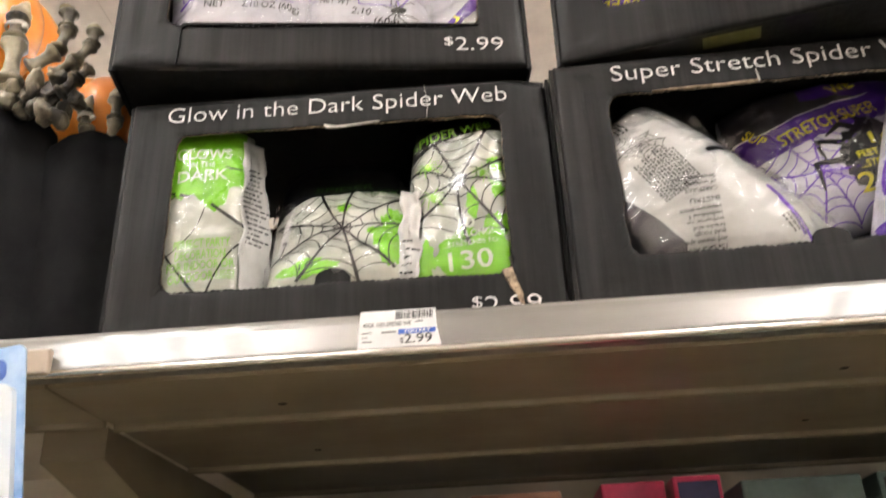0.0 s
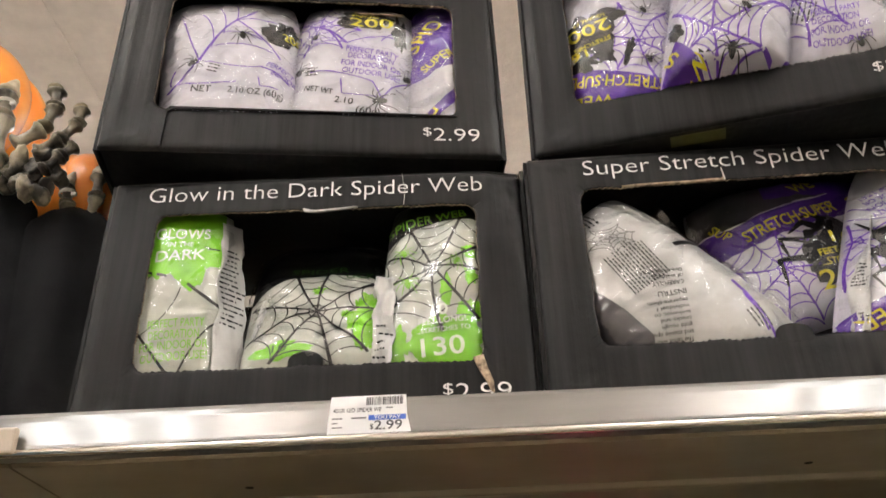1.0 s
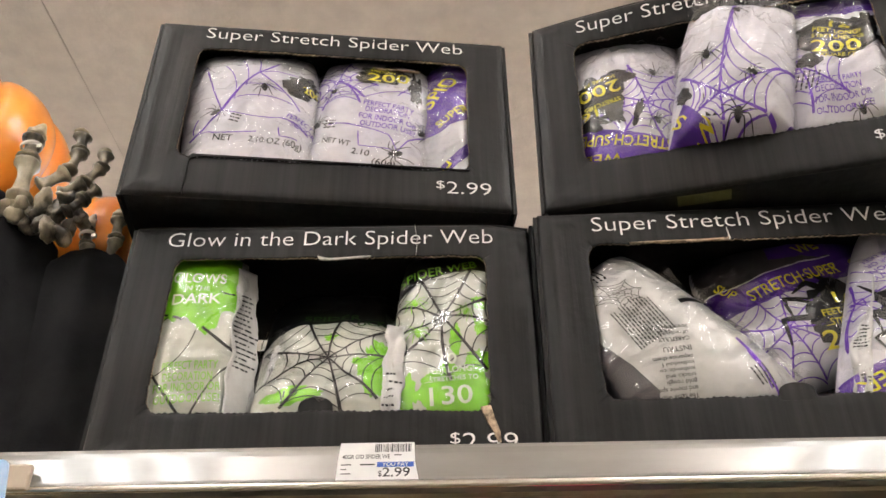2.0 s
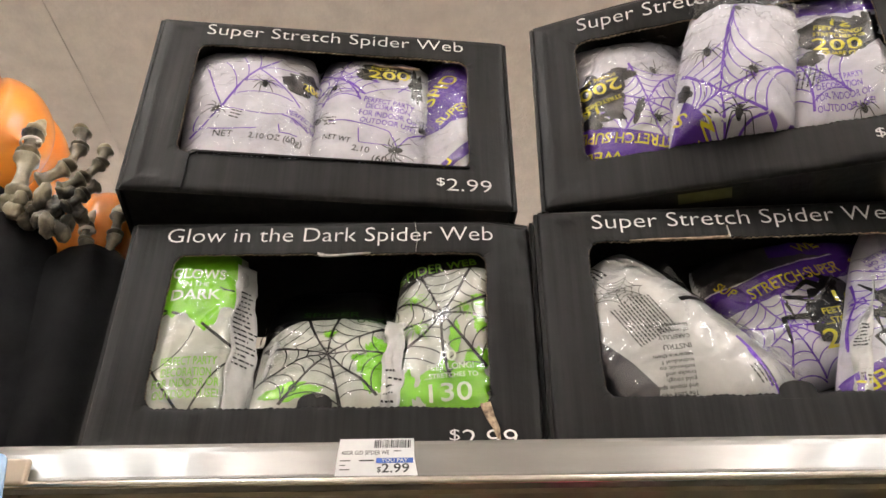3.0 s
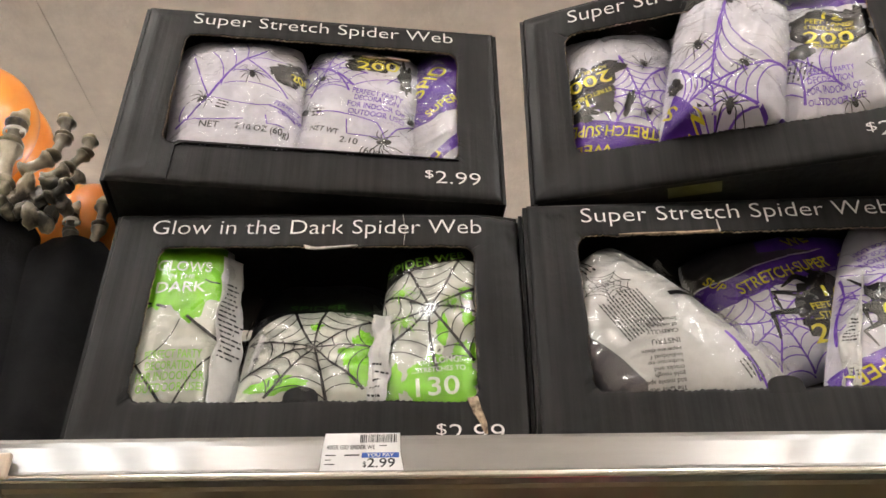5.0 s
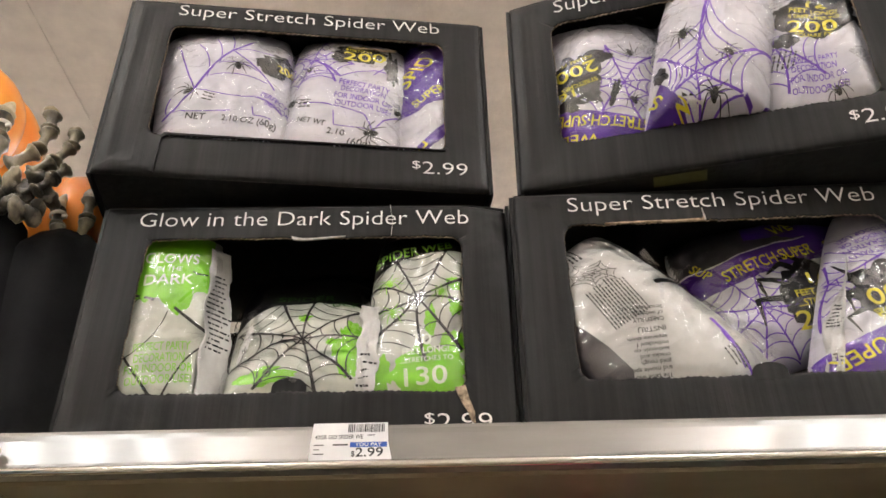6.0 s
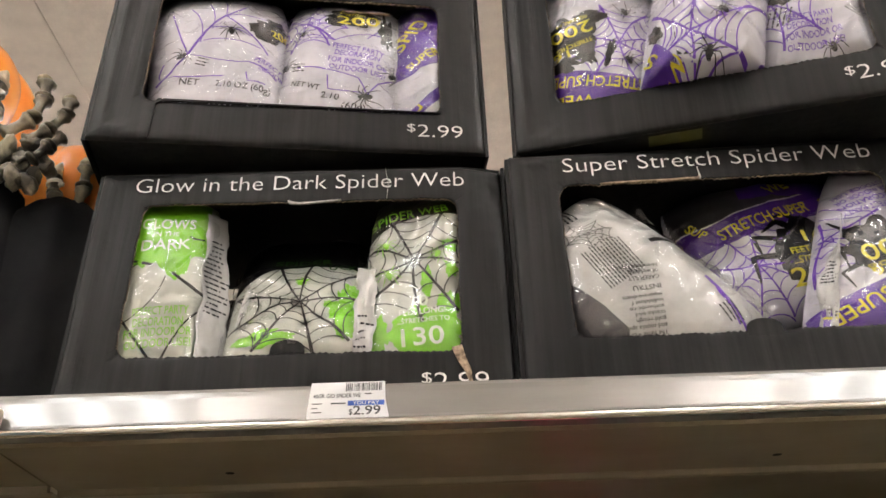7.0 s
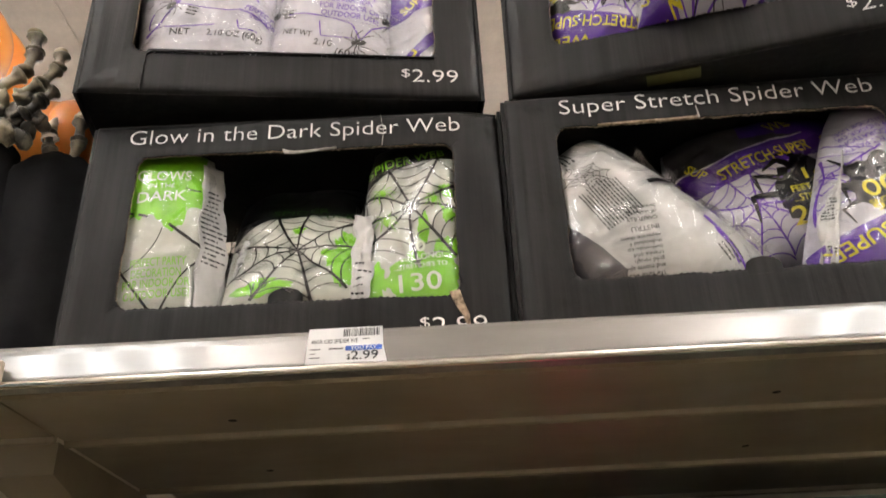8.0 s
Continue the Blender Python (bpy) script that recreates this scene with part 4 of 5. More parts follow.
b.put("web_print", LILAC_INK, [strand(curve(hub, e, 0.002), 0.0016, 2.0) for e in ends] + [strand(curve(tuple(h + (p - h) * f * (1.0 + 0.06 * (k % 2)) for h, p in zip(hub, ends[k])), tuple(h + (p - h) * f for h, p in zip(hub, ends[(k + 1) % 6])), 0.16 * f * math.dist(ends[k], ends[(k + 1) % 6]) * -1), 0.0012) for f in (0.14, 0.28, 0.45, 0.64, 0.84) for k in range(6)], 0.0006, "purple printed web")
b.put("header_print", PURPLE_INK, [sheet(0.112, 0.156, lambda u: 0.015, lambda u: 0.080 - 1.9 * abs(u - 0.1326), 0.001, 2), sheet(0.190, 0.24, lambda u: 0.015, lambda u: 0.036 + 0.55 * (u - 0.196), 0.001, 3)], 0.0008, "purple printed bands")
b.put("wording", YELLOW_INK, [words("SUP", 0.2230, 0.0430, 0.026, 0.010, 195), words("S", 0.1340, 0.062, 0.010, 0.012, 130), words("W", 0.1480, 0.040, 0.014, 0.012, 60)], 0.0012, "yellow brush lettering")
b.put("label_print", BLACK_INK, [(((0.1500, 0.0970), (0.1480, 0.0560), (0.1575, 0.0555)), ((0, 1, 2),)), splat(0.1340, 0.090, 0.006, 0.010, 2, 0.5)], 0.0009, "black printed points")
b.put("spider_print", BLACK_INK, spider(0.1591, 0.1230, 0.018, 10, 3) + spider(0.1740, 0.0555, 0.021, -20, 4) + spider(0.1934, 0.0935, 0.016, 30, 5) + spider(0.1950, 0.180, 0.015, 20, 5), 0.0012, "black printed spiders")

b = bag["tr_c"]
b.put("header_print", PURPLE_INK, [sheet(0.20, 0.35, lambda u: 0.1720 - 0.10 * (u - 0.25), lambda u: 0.225, 0.001, 2)], 0.0004, "purple printed header")
b.put("leg_print", BLACK_INK, [strand(p, 0.0070, 0.25) for p in ([(0.295, 0.145), (0.312, 0.150), (0.322, 0.120)], [(0.295, 0.135), (0.308, 0.132), (0.314, 0.104)], [(0.250, 0.150), (0.238, 0.156), (0.232, 0.140)])], 0.0009, "black printed spider legs")
b.put("web_print", LILAC_INK, web(0.236, 0.108, 0.050, 8, 4, 0.0022, 0.0009, 0.9), 0.0006, "purple printed web")
b.put("label_print", BLACK_INK, [splat(0.2730, 0.1380, 0.031, 0.027, 5, 0.15), splat(0.2450, 0.112, 0.010, 0.008, 5, 0.3), splat(0.300, 0.152, 0.012, 0.012, 8, 0.6)], 0.0008, "black printed label")
b.put("label_wording", YELLOW_INK, [words("16", 0.2700, 0.1510, 0.018, 0.0080, -10), words("FEET LONG!", 0.2550, 0.1470, 0.040, 0.0052, -12), words("STRETCHES TO", 0.2530, 0.1400, 0.042, 0.0046, -12), words("200", 0.2490, 0.1210, 0.041, 0.0160, -8), words("SQUARE FT", 0.2530, 0.1150, 0.030, 0.0046, -12)], 0.0013, "yellow lettering")
b.put("wording", LILAC_INK, [words(t, u, v, w, 0.0064, -2) for t, u, v, w in ((PARTY[0], 0.2440, 0.0840, 0.038), (PARTY[1], 0.2430, 0.0750, 0.036), (PARTY[2], 0.2410, 0.0655, 0.044), (PARTY[3], 0.2400, 0.0555, 0.045))], 0.0013, "purple wording")
b.put("spider_print", BLACK_INK, spider(0.276, 0.052, 0.014, 10, 3), 0.0013, "black printed spider")
b.put("small_print", BLACK_INK, bars(0.303, 0.096, 0.018, 7, 0.0024, 0.0009, 31, -55) + bars(0.229, 0.085, 0.020, 5, 0.0040, 0.0014, 32, 70), 0.0010, "small black print")

# stretch web bags, lower box
b = bag["br_a"]
b.put("small_print", BLACK_INK, bars(0.074, 0.088, 0.046, 13, 0.0028, 0.0012, 11, 122) + bars(0.048, 0.155, 0.030, 3, 0.004, 0.0018, 3, 118) + [strand(curve((0.110, 0.131), (0.131, 0.136), 0.002), 0.0048)] + bars(0.165, 0.076, 0.02, 4, 0.004, 0.0016, 5, -60), 0.0010, "small black print")
b.put("wording", BLACK_INK, [words(t, 0.112, v, w, h, 184) for t, v, w, h in (("The same web use", 0.0510, 0.036, 0.0036), ("and movie spe", 0.0562, 0.030, 0.0036), ("gold rough", 0.0614, 0.023, 0.0036), ("cracks and", 0.0666, 0.023, 0.0036), ("authentic co", 0.0718, 0.027, 0.0036), ("individual f", 0.0770, 0.025, 0.0036), ("separate them", 0.0822, 0.031, 0.0036), ("INSTRU", 0.0905, 0.022, 0.0048), ("CAREFULLY", 0.0985, 0.025, 0.0036), ("of webbing", 0.1037, 0.024, 0.0034), ("Stretch the entire", 0.1089, 0.033, 0.0034))], 0.0010, "small black upside-down wording")
b.put("web_print", BLACK_INK, web(0.060, 0.140, 0.022, 7, 4, 0.0006, 0.0004, 0.4, 0.7), 0.0008, "black printed web drawing")
# Shadowed lower corner, laid on as a dark sheet.
b.put("shade_print", SHADE_FILM, [sheet(0.036, 0.083, lambda u: 0.030, lambda u: 0.0955 - 0.88 * (u - 0.042) - 0.35 * max(0, u - 0.066), 0.002, 5)], 0.0005, "dark sheet painted as shade at the lower corner")
b.put("edge_print", LILAC_INK, [strand(curve((0.150, 0.098), (0.178, 0.048), 0.002), 0.003), strand(curve((0.156, 0.086), (0.170, 0.056), 0.001), 0.002)], 0.0006, "purple print along the edge")

b = bag["br_b"]
b.du, b.dv = 0.002, -0.008
k = 0.318
b.put("header_print", PURPLE_INK, [sheet(0.14, 0.33, lambda u: 0.1505 + k * (u - 0.173) + 0.25 * max(0, 0.172 - u), lambda u: 0.1765 + k * (u - 0.173) + 0.30 * max(0, 0.172 - u), 0.0012, 2), sheet(0.205, 0.33, lambda u: 0.2010 + 0.06 * (u - 0.2), lambda u: 0.25, 0.001, 6)], 0.0005, "purple printed band")
# Clear film here shows the dark interior; that shade is painted as a sheet.
b.put("shade_print", SHADE_FILM, [sheet(0.13, 0.33, lambda u: 0.1780 + k * (u - 0.173) + 0.30 * max(0, 0.172 - u), lambda u: 0.250, 0.0006, 8)], 0.0003, "dark sheet painted as shade behind clear film above the band")
b.put("wording", YELLOW_INK, [words("STRETCH·SUPER", 0.1820, 0.1590, 0.086, 0.0120, 18), words("ST", 0.274, 0.188, 0.022, 0.010, 16), words("SUP", 0.154, 0.180, 0.020, 0.008, -48), words("WE", 0.231, 0.2035, 0.024, 0.012, 25)], 0.0012, "yellow brush lettering")
b.put("web_print", LILAC_INK, web(0.205, 0.128, 0.052, 9, 5, 0.0018, 0.0008, 0.2), 0.0007, "purple printed web")
b.put("label_print", BLACK_INK, [splat(0.252, 0.140, 0.030, 0.034, 5, 0.3)] + [strand(p, 0.0080, 0.2) for p in ([(0.240, 0.165), (0.228, 0.172), (0.214, 0.160)], [(0.236, 0.150), (0.206, 0.156), (0.210, 0.138)], [(0.236, 0.135), (0.202, 0.136), (0.204, 0.112)], [(0.250, 0.17), (0.238, 0.180), (0.226, 0.176)])], 0.0009, "black printed spider label")
b.put("label_wording", YELLOW_INK, [words("16", 0.2480, 0.1500, 0.020, 0.0110, 8), words("FEET LONG!", 0.2340, 0.1360, 0.046, 0.0064, 10), words("...STRETCHES", 0.2340, 0.1270, 0.044, 0.0055, 10), words("200", 0.2310, 0.1080, 0.044, 0.0155, 10)], 0.0013, "yellow lettering")

b = bag["br_c"]
b.put("header_print", PURPLE_INK, [sheet(0.21, 0.36, lambda u: 0.03, lambda u: 0.058 + 0.42 * (u - 0.225), 0.0012, 2)], 0.0005, "purple printed band")
b.put("wording", YELLOW_INK, [words("SUPER", 0.2850, 0.0760, 0.058, 0.0120, 203)], 0.0012, "yellow upside-down brush lettering")
b.put("web_print", LILAC_INK, web(0.256, 0.130, 0.050, 8, 4, 0.0018, 0.0008, 0.5), 0.0007, "purple printed web")
b.put("label_print", BLACK_INK, [splat(0.292, 0.112, 0.027, 0.028, 6, 0.3)] + [strand(p, 0.005, 0.2) for p in ([(0.275, 0.110), (0.262, 0.116), (0.262, 0.092)], [(0.275, 0.120), (0.268, 0.138), (0.264, 0.150)], [(0.275, 0.100), (0.256, 0.090), (0.262, 0.076)])], 0.0009, "black printed spider label")
b.put("label_wording", YELLOW_INK, [words("200", 0.3150, 0.1230, 0.042, 0.0160, 192), words("STRETCHES", 0.309, 0.104, 0.034, 0.0045, 194), words("16", 0.293, 0.096, 0.016, 0.008, 194)], 0.0013, "yellow upside-down lettering")
b.put("small_wording", LILAC_INK, [words(t, 0.318, v, 0.044, 0.0055, 190) for t, v in zip(PARTY, (0.160, 0.168, 0.176, 0.184))], 0.0012, "purple upside-down wording")
b = bag["br_d"]
b.put("small_print", BLACK_INK, bars(0.19, 0.075, 0.05, 8, 0.004, 0.0016, 21, -60), 0.0008, "small black print")


# ---- box details ----
def patch(box, name, mat, pts, label, lift=-0.002):
    bm = bmesh.new()
    front = [bm.verts.new((u, lift, v)) for u, v in pts]
    back = [bm.verts.new((u, lift + 0.0022, v)) for u, v in pts]
    bm.faces.new(front)
    for i in range(len(pts)):
        j = (i + 1) % len(pts)
        bm.faces.new((front[i], back[i], back[j], front[j]))
    bmesh.ops.recalc_face_normals(bm, faces=bm.faces)
    return part(name, bm, mat, box, label)


def flap(box, u, width, height, v0):
    """The half-round thumb tab left standing at the window's lower rim."""
    pts = [(u - width / 2, v0 - 0.004)] + [(u - width / 2 * math.cos(a), v0 + height * math.sin(a) ** 0.6) for a in (math.pi * i / 14 for i in range(15))] + [(u + width / 2, v0 - 0.004)]
    patch(box, "thumb_tab", BLACK_CARD, pts, "torn half-round cardboard tab", 0.0006)


PAPER_EDGE = mottled(material("torn paper edge", (0.45, 0.43, 0.4), 0.8), (0.30, 0.29, 0.27), (0.58, 0.56, 0.53), 200)
flap(box_bl, 0.1735, 0.027, 0.0125, 0.0444)
flap(box_br, 0.1835, 0.027, 0.0105, 0.0444)
patch(box_bl, "tear", RAW_CARD, [(0.3005, 0.0462), (0.3085, 0.0478), (0.3110, 0.0380), (0.3150, 0.0265), (0.3155, 0.0180), (0.3130, 0.0175), (0.3095, 0.0270), (0.3050, 0.0350)], "torn brown cardboard")
patch(box_bl, "crack", PAPER_EDGE, [(0.2474, 0.2195), (0.2478, 0.2195), (0.2489, 0.2100), (0.2503, 0.2050), (0.2498, 0.1960), (0.2490, 0.1875), (0.2487, 0.1875), (0.2495, 0.1960), (0.2499, 0.2048), (0.2486, 0.2100)], "pale crack in the cardboard")
patch(box_bl, "torn_rim", PAPER_EDGE, [(0.1640, 0.1872), (0.1655, 0.1838), (0.1740, 0.1828), (0.1860, 0.1838), (0.1990, 0.1852), (0.2100, 0.1868), (0.1990, 0.1862), (0.1860, 0.1852), (0.1740, 0.1846), (0.1665, 0.1864)], "pale torn paper rim")
patch(box_br, "torn_rim", RAW_CARD, [(0.0760, 0.1862), (0.0930, 0.1855), (0.1130, 0.1863), (0.1330, 0.1853), (0.1500, 0.1862), (0.1590, 0.1853), (0.1600, 0.1895), (0.1575, 0.1878), (0.1330, 0.1870), (0.0930, 0.1870)], "torn brown cardboard rim")
patch(box_br, "crack", PAPER_EDGE, [(0.1590, 0.1985), (0.1593, 0.1985), (0.1599, 0.1935), (0.1606, 0.1868), (0.1594, 0.1868), (0.1594, 0.1935)], "pale crack in the cardboard")
patch(box_tl, "torn_rim", RAW_CARD, [(0.2150, 0.1802), (0.2150, 0.1818), (0.2620, 0.1812), (0.2620, 0.1796)], "brown cardboard edge behind the window", 0.008)
patch(box_tl, "loose_flap", BLACK_CARD, [(0.0520, 0.0015), (0.0535, 0.0425), (0.0560, 0.0460), (0.3080, 0.0450), (0.3080, 0.0440), (0.0600, 0.0440), (0.0545, 0.0400), (0.0532, 0.0015)], "creased flap edge", -0.0022)
OLIVE = mottled(material("olive label", (0.09, 0.085, 0.02), 0.5), (0.07, 0.065, 0.015), (0.10, 0.095, 0.03), 90)
part("sticker", slab(0.115, 0.008, -0.0006, 0.16, 0.024, -0.0002), OLIVE, box_tr, "olive yellow label on the underside")

# ---- price tag ----
PAPER = bumped(mottled(material("white tag paper", (0.8, 0.8, 0.8), 0.5), (0.74, 0.74, 0.75), (0.82, 0.82, 0.82), 60), [(80, (1, 1, 1), 0.1, 0.0005)])
INK = mottled(material("black ink", (0.02, 0.02, 0.022), 0.5), (0.015, 0.015, 0.017), (0.03, 0.03, 0.032), 200)
TAG_BLUE = mottled(material("blue tag ink", (0.03, 0.10, 0.45), 0.5), (0.025, 0.085, 0.4), (0.04, 0.12, 0.5), 200)
tag = thing("price_tag", pose(0, -0.0022, SHELF - 0.0315, -13.5, 0, 0), "white paper price tag in the shelf's price channel", "price tag")


def tag_sheet(a, b):
    half = 0.0255 + 0.0015 * (1 - b) + (0.0022 * max(0, 0.5 - b) * 2 if a > 0.5 else 0)
    return ((2 * a - 1) * half, -0.0052 - 0.0012 * math.sin(math.pi * b), 0.0005 + 0.0315 * b)


def tag_at(x, z, lift=0.0003):
    p = tag_sheet(0.5, z / 0.032)
    return (x, p[1] - lift, 0.0005 + 0.0315 * z / 0.032)


part("paper", thick(grid_mesh(tag_sheet, 12, 10), 0.0003), PAPER, tag)
rnd = random.Random(5)
items, x = [], -0.001
while x < 0.0235:
    w = rnd.choice((0.0003, 0.0005, 0.0008))
    items.append(strand([(x, 0.0235), (x, 0.0305)], w))
    x += w + rnd.choice((0.0003, 0.0004, 0.0006))
part("barcode", mapped(items, tag_at), INK, tag, "black barcode lines")
part("wording", mapped([words("40GR GID SPIDER WE", -0.0235, 0.0180, 0.0325, 0.0036), words("$", 0.0015, 0.0045, 0.0025, 0.0042), words("2.99", 0.0045, 0.0042, 0.0185, 0.0070)]
     + [strand([(a, z), (a + w, z)], h) for a, z, w, h in ((0.012, 0.0208, 0.005, 0.0008), (-0.024, 0.0133, 0.007, 0.0008), (-0.011, 0.0133, 0.010, 0.0011), (-0.024, 0.0098, 0.004, 0.0007), (-0.024, 0.0065, 0.007, 0.0007))], tag_at), INK, tag, "black printed wording")
part("banner", mapped([strand([(0.0005, 0.0132), (0.0255, 0.0132)], 0.0040)], tag_at), TAG_BLUE, tag, "blue printed banner")
part("banner_wording", mapped([words("YOU PAY", 0.004, 0.0119, 0.018, 0.0028)], lambda x, z: tag_at(x, z, 0.0005)), PAPER, tag, "white wording")

# ---- hanging card and clip ----
CARD_BLUE = rough_varied(mottled(material("pale blue card print", (0.25, 0.45, 0.75), 0.3, coat=0.6), (0.16, 0.34, 0.68), (0.45, 0.62, 0.85), 25), 0.2, 0.4)
CARD_WHITE = mottled(material("white card print", (0.75, 0.8, 0.85), 0.3, coat=0.6), (0.6, 0.7, 0.82), (0.82, 0.85, 0.88), 18)


def rounded(x0, z0, x1, z1, r, n=6):
    pts = []
    for cx, cz, a0 in ((x1 - r, z1 - r, 0), (x0 + r, z1 - r, 90), (x0 + r, z0 + r, 180), (x1 - r, z0 + r, 270)):
        pts += [(cx + r * math.cos(radians(a0 + 90 * i / n)), cz + r * math.sin(radians(a0 + 90 * i / n))) for i in range(n + 1)]
    return pts


def plate(pts, y0, y1):
    bm = bmesh.new()
    a, b = [bm.verts.new((x, y0, z)) for x, z in pts], [bm.verts.new((x, y1, z)) for x, z in pts]
    bm.faces.new(a)
    bm.faces.new(b[::-1])
    for i in range(len(pts)):
        j = (i + 1) % len(pts)
        bm.faces.new((a[j], a[i], b[i], b[j]))
    bmesh.ops.recalc_face_normals(bm, faces=bm.faces)
    return bm


card = thing("hanging_card", pose(-0.2320, -0.042, SHELF - 0.0215, 0, -8.5, 0), "pale blue and white packaging card hanging from a shelf clip", "card")
part("backing", plate(rounded(-0.075, -0.15, 0.0, 0.0, 0.006), -0.0006, 0.0006), CARD_BLUE, card)
part("blister", plate(rounded(-0.069, -0.145, -0.005, -0.026, 0.008), -0.006, -0.0007), CARD_WHITE, card, "glossy white blister")
part("motif", plate(rounded(-0.060, -0.022, -0.012, -0.008, 0.005), -0.0010, -0.0007), mottled(material("blue motif", (0.05, 0.13, 0.5), 0.3), (0.04, 0.1, 0.45), (0.1, 0.2, 0.6), 60), card, "blue printed motif")
clip = thing("shelf_clip", pose(-0.2440, -0.0075, SHELF - 0.0285), "beige plastic clip on the price channel", "clip")
part("clip_body", slab(-0.012, -0.006, -0.004, 0.012, 0.0, 0.014, 0.0018), mottled(material("beige clip plastic", (0.5, 0.42, 0.33), 0.4), (0.45, 0.37, 0.29), (0.53, 0.45, 0.36), 30), clip)
part("arm", slab(-0.02, -0.034, 0.004, -0.012, -0.001, 0.007, 0.001), bpy.data.materials["beige clip plastic"], clip)


# ---- two robed pumpkin figures, each one plain mesh ----
def bone_between(bm, p, q, r, claw=False):
    """A knuckled bone: flared ends, a slim waist; a claw tapers to a point."""
    p, q = Vector(p), Vector(q)
    axis = q - p
    turn = axis.to_track_quat("Z", "Y").to_matrix().to_4x4()
    shape = [(0, 0.05), (0.02, 0.9), (0.07, 1.28), (0.13, 1.26), (0.18, 0.98), (0.30, 0.78), (0.50, 0.70), (0.68, 0.78), (0.79, 1.0), (0.86, 1.30), (0.94, 1.26), (0.985, 0.8), (1.0, 0.05)]
    if claw:
        shape = [(0, 0.05), (0.03, 1.1), (0.15, 1.30), (0.28, 1.25), (0.40, 0.95), (0.62, 0.80), (0.85, 0.45), (0.97, 0.2), (1.0, 0.02)]
    n, rows = 14, []
    for f, k in shape:
        row = []
        for i in range(n):
            a = 2 * math.pi * i / n
            rr = r * k * (1 + 0.16 * noise.noise((math.cos(a) * 1.5 + p.x * 90, math.sin(a) * 1.5, f * 4 + p.z * 60)))
            v = turn @ Vector((math.cos(a) * rr, math.sin(a) * rr * 0.85, f * axis.length))
            row.append(bm.verts.new(p + v))
        rows.append(row)
    for a, b in zip(rows, rows[1:]):
        for i in range(n):
            bm.faces.new((a[i], a[(i + 1) % n], b[(i + 1) % n], b[i])).material_index = 3 if claw else 1
    bm.faces.new(rows[0][::-1]).material_index = 1
    bm.faces.new(rows[-1]).material_index = 1


def knob(bm, x, y, z, r):
    made = bmesh.ops.create_icosphere(bm, subdivisions=3, radius=r, matrix=pose(x, y, z, x * 4000, z * 7000) @ Matrix.Diagonal((0.85, 0.9, 1.35, 1)))
    for v in made["verts"]:
        v.co += (v.co - Vector((x, y, z))) * (0.60 * noise.noise(v.co * 110) + 0.3 * noise.noise(v.co * 260) - 0.02)
        for f in v.link_faces:
            f.material_index = 1


def head(bm, x, y, z, r):
    def skin(a, b):
        th, a = math.pi * b, a * 2 * math.pi
        k = r * (0.89 + 0.11 * abs(math.sin(a * 4.0)) ** 0.55 * math.sin(th))
        return (x + k * math.sin(th) * math.cos(a), y + k * math.sin(th) * math.sin(a), z + k * 0.95 * math.cos(th))
    before = set(bm.faces)
    grid_mesh(skin, 96, 36, bm)
    for f in bm.faces:
        if f not in before:
            f.material_index = 2


def drape(bm, cx, cy, rx, ry, top, lean, seed):
    """A closed gown: rings narrowing upward with folds."""
    def cloth(a, b):
        ang = a * 2 * math.pi
        k = (1 - 0.30 * b ** 1.5) * (1 - max(0, b - 0.82) * 4.6)
        k *= 1 + 0.07 * math.sin(ang * 7 + seed) * (1 - b * 0.5) + 0.05 * noise.noise((math.cos(ang) * 2, math.sin(ang) * 2, b * 2 + seed))
        return (cx + lean * b + rx * k * math.cos(ang), cy + ry * k * math.sin(ang), SHELF + 0.0005 + top * min(1, b * 1.1))
    grid_mesh(cloth, 80, 30, bm)


def fingers(bm, y, chains, z0=SHELF):
    for r, pts in chains:
        for i, (p, q) in enumerate(zip(pts, pts[1:])):
            bone_between(bm, (p[0], y + 0.004 * i, z0 + p[1]), (q[0], y + 0.004 * (i + 1), z0 + q[1]), 0.80 * r * (1 - 0.05 * i), i == len(pts) - 2 and len(pts) > 3)


def cable_tie(bm, x, y, z, r):
    """A clear plastic strap round a finger, with its cut tail."""
    def strap(a, b):
        t, p = a * 2 * math.pi, b * 2 * math.pi
        k = r + 0.0012 * math.cos(p)
        return (x + k * math.cos(t), y + k * math.sin(t) * 0.9, z + 0.0022 * math.sin(p) + 0.0015 * math.cos(t))
    before = set(bm.faces)
    grid_mesh(strap, 28, 8, bm)
    slab(x + r - 0.001, y - r * 0.6, z - 0.005, x + r + 0.004, y - r * 0.6 + 0.003, z - 0.001, 0.0005, bm)
    for f in bm.faces:
        if f not in before:
            f.material_index = 4


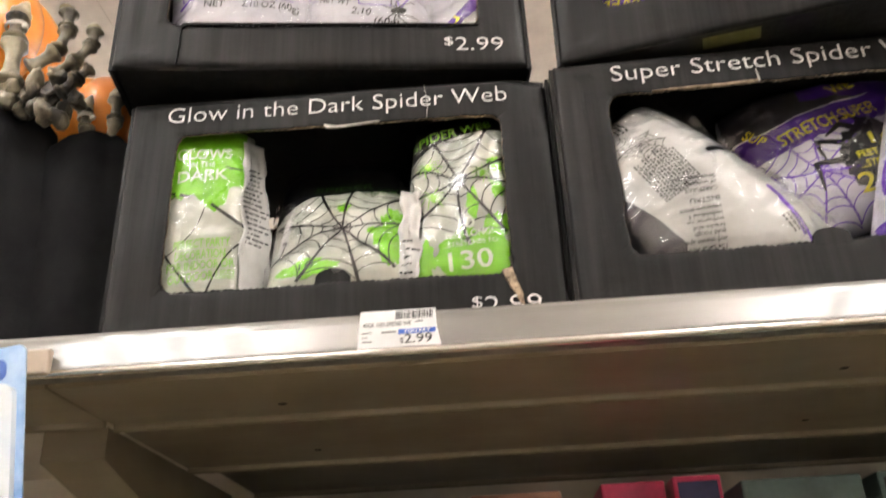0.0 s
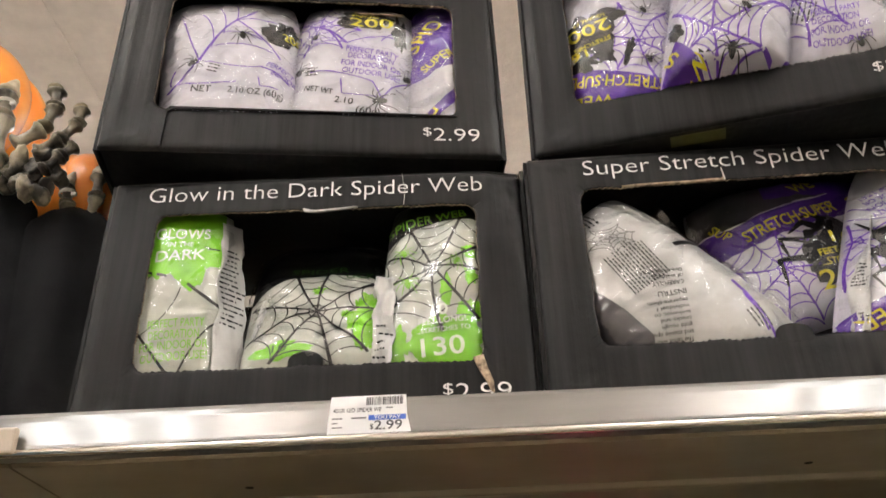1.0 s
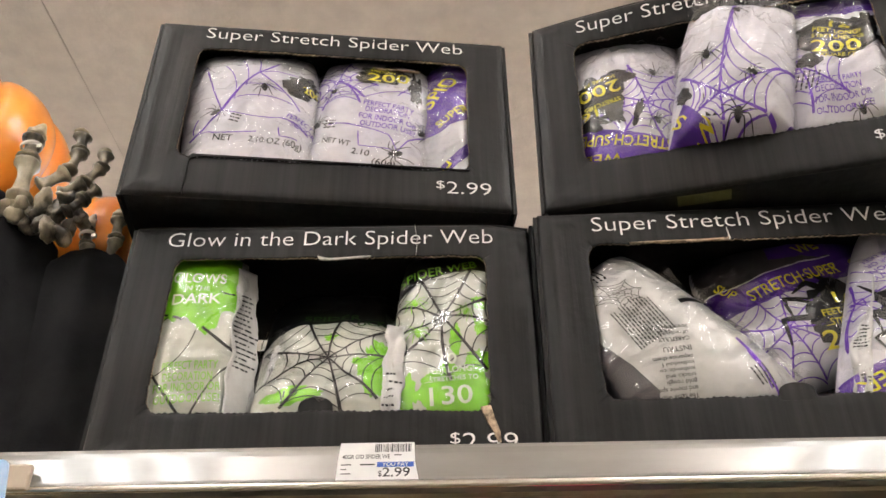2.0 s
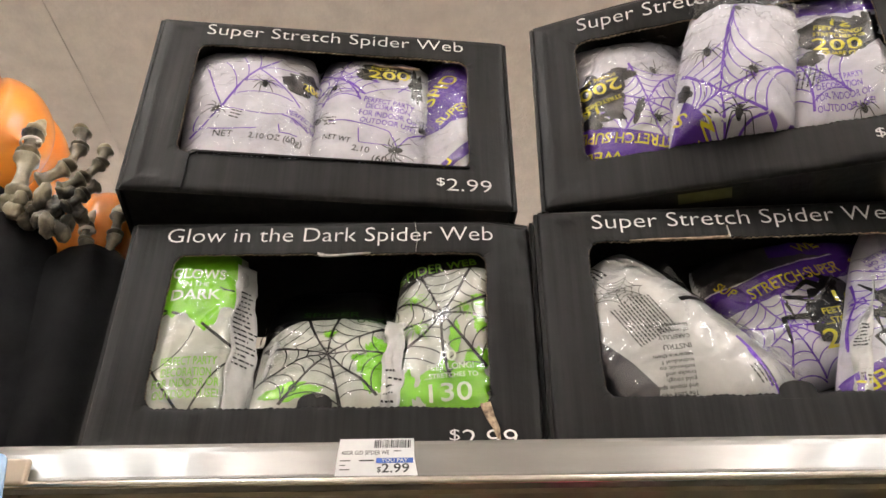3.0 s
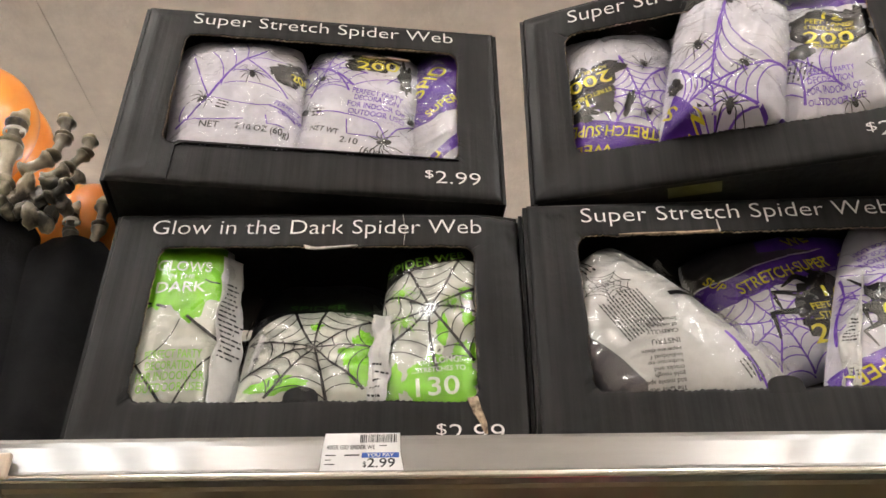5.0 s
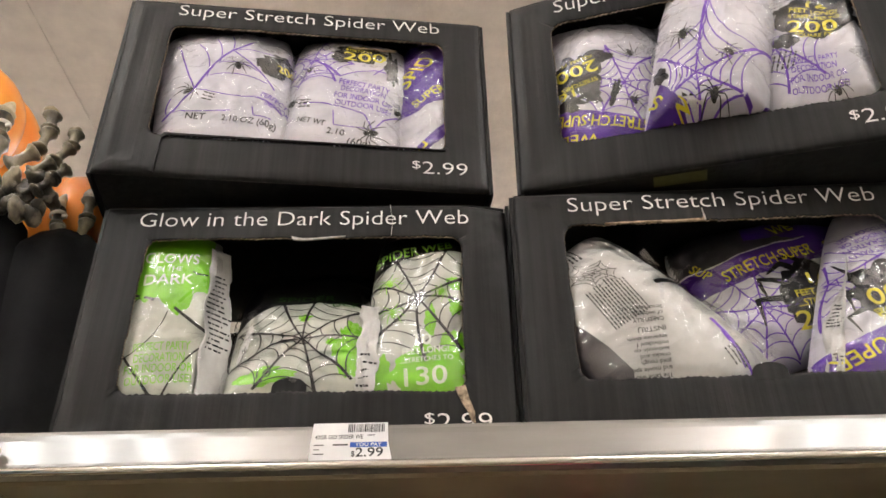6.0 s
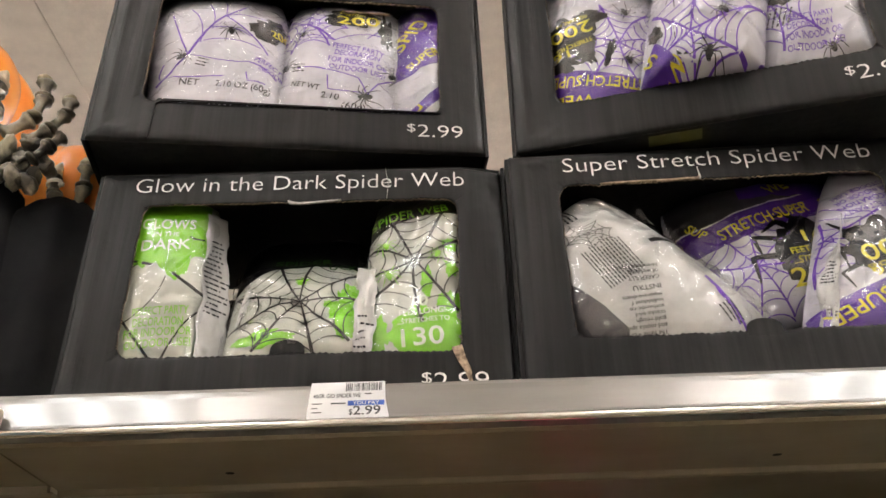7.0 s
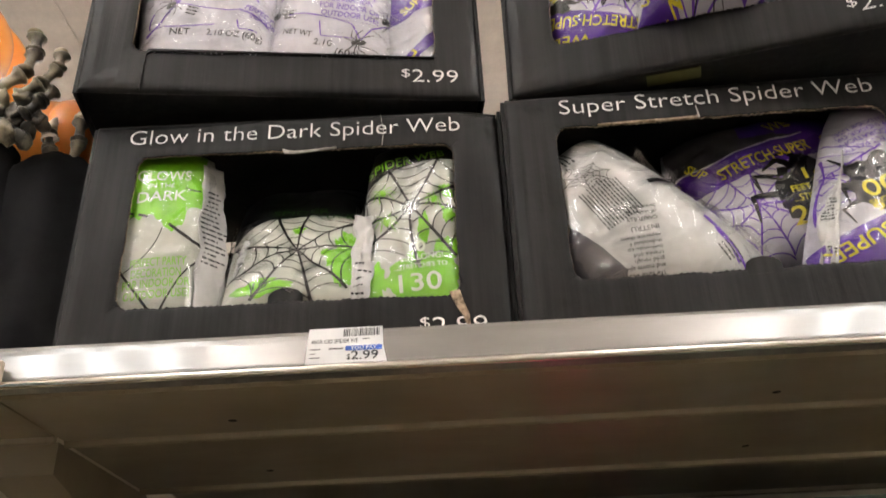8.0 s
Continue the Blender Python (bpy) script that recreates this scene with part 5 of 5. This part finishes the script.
BONE_TIP = bumped(mottled(material("ivory bone plastic", (0.5, 0.44, 0.32), 0.3), (0.30, 0.25, 0.16), (0.62, 0.56, 0.43), 60), [(110, (1, 1, 0.25), 0.5, 0.001)])
TIE = material("milky strap plastic", (0.6, 0.57, 0.5), 0.3, coat=0.5)
bm = bmesh.new()
drape(bm, -0.455, 0.170, 0.120, 0.110, 0.36, -0.04, 1.0)
head(bm, -0.535, 0.20, SHELF + 0.442, 0.122)
fingers(bm, 0.050, ((0.0120, [(-0.3470, 0.2600), (-0.3535, 0.3130), (-0.3585, 0.3450), (-0.3547, 0.3670)]), (0.0098, [(-0.3330, 0.2760), (-0.3110, 0.2970), (-0.3076, 0.3250), (-0.3120, 0.3500), (-0.3245, 0.3625)]),
                    (0.0088, [(-0.3100, 0.2660), (-0.2924, 0.2835), (-0.2828, 0.3040), (-0.2832, 0.3240), (-0.2915, 0.3345)]), (0.0085, [(-0.3000, 0.2450), (-0.2880, 0.2640), (-0.2796, 0.2778)])))
cable_tie(bm, -0.3560, 0.055, SHELF + 0.3305, 0.0092)
for i, (x, z) in enumerate(((-0.346, 0.2596), (-0.3511, 0.2498), (-0.3336, 0.2626), (-0.3248, 0.2591), (-0.3152, 0.2426), (-0.33, 0.2494), (-0.3202, 0.2363), (-0.3125, 0.2523), (-0.3005, 0.2359), (-0.3113, 0.2279), (-0.3019, 0.2252), (-0.2938, 0.2506), (-0.3037, 0.2653), (-0.358, 0.262), (-0.340, 0.242))):
    knob(bm, x, 0.052 + 0.006 * (i % 3), SHELF + z, 0.0080 + 0.0018 * (i % 2))
drape(bm, -0.400, 0.100, 0.112, 0.066, 0.268, -0.015, 3.0)
bmesh.ops.recalc_face_normals(bm, faces=bm.faces)
tagged(part("pumpkin_figure", bm, [CLOTH, BONE, PUMPKIN, BONE_TIP, TIE], None, "", True), "black robed figure with orange pumpkin head and bony fingers", "figure", "pumpkin figures")

bm = bmesh.new()
drape(bm, -0.298, 0.180, 0.062, 0.070, 0.235, 0.0, 2.0)
head(bm, -0.318, 0.175, SHELF + 0.285, 0.066)
fingers(bm, 0.100, ((0.0080, [(-0.2880, 0.2150), (-0.3002, 0.2448), (-0.3072, 0.2700), (-0.3050, 0.2900)]), (0.0082, [(-0.2754, 0.2160), (-0.2735, 0.2520), (-0.2775, 0.2800), (-0.2800, 0.2960)])))
cable_tie(bm, -0.3040, 0.106, SHELF + 0.2600, 0.0066)
drape(bm, -0.288, 0.115, 0.060, 0.048, 0.236, -0.006, 5.0)
bmesh.ops.recalc_face_normals(bm, faces=bm.faces)
tagged(part("pumpkin_figure", bm, [CLOTH, BONE, PUMPKIN, BONE_TIP, TIE], None, "", True), "small black robed figure with pumpkin head behind a box", "figure", "pumpkin figures")
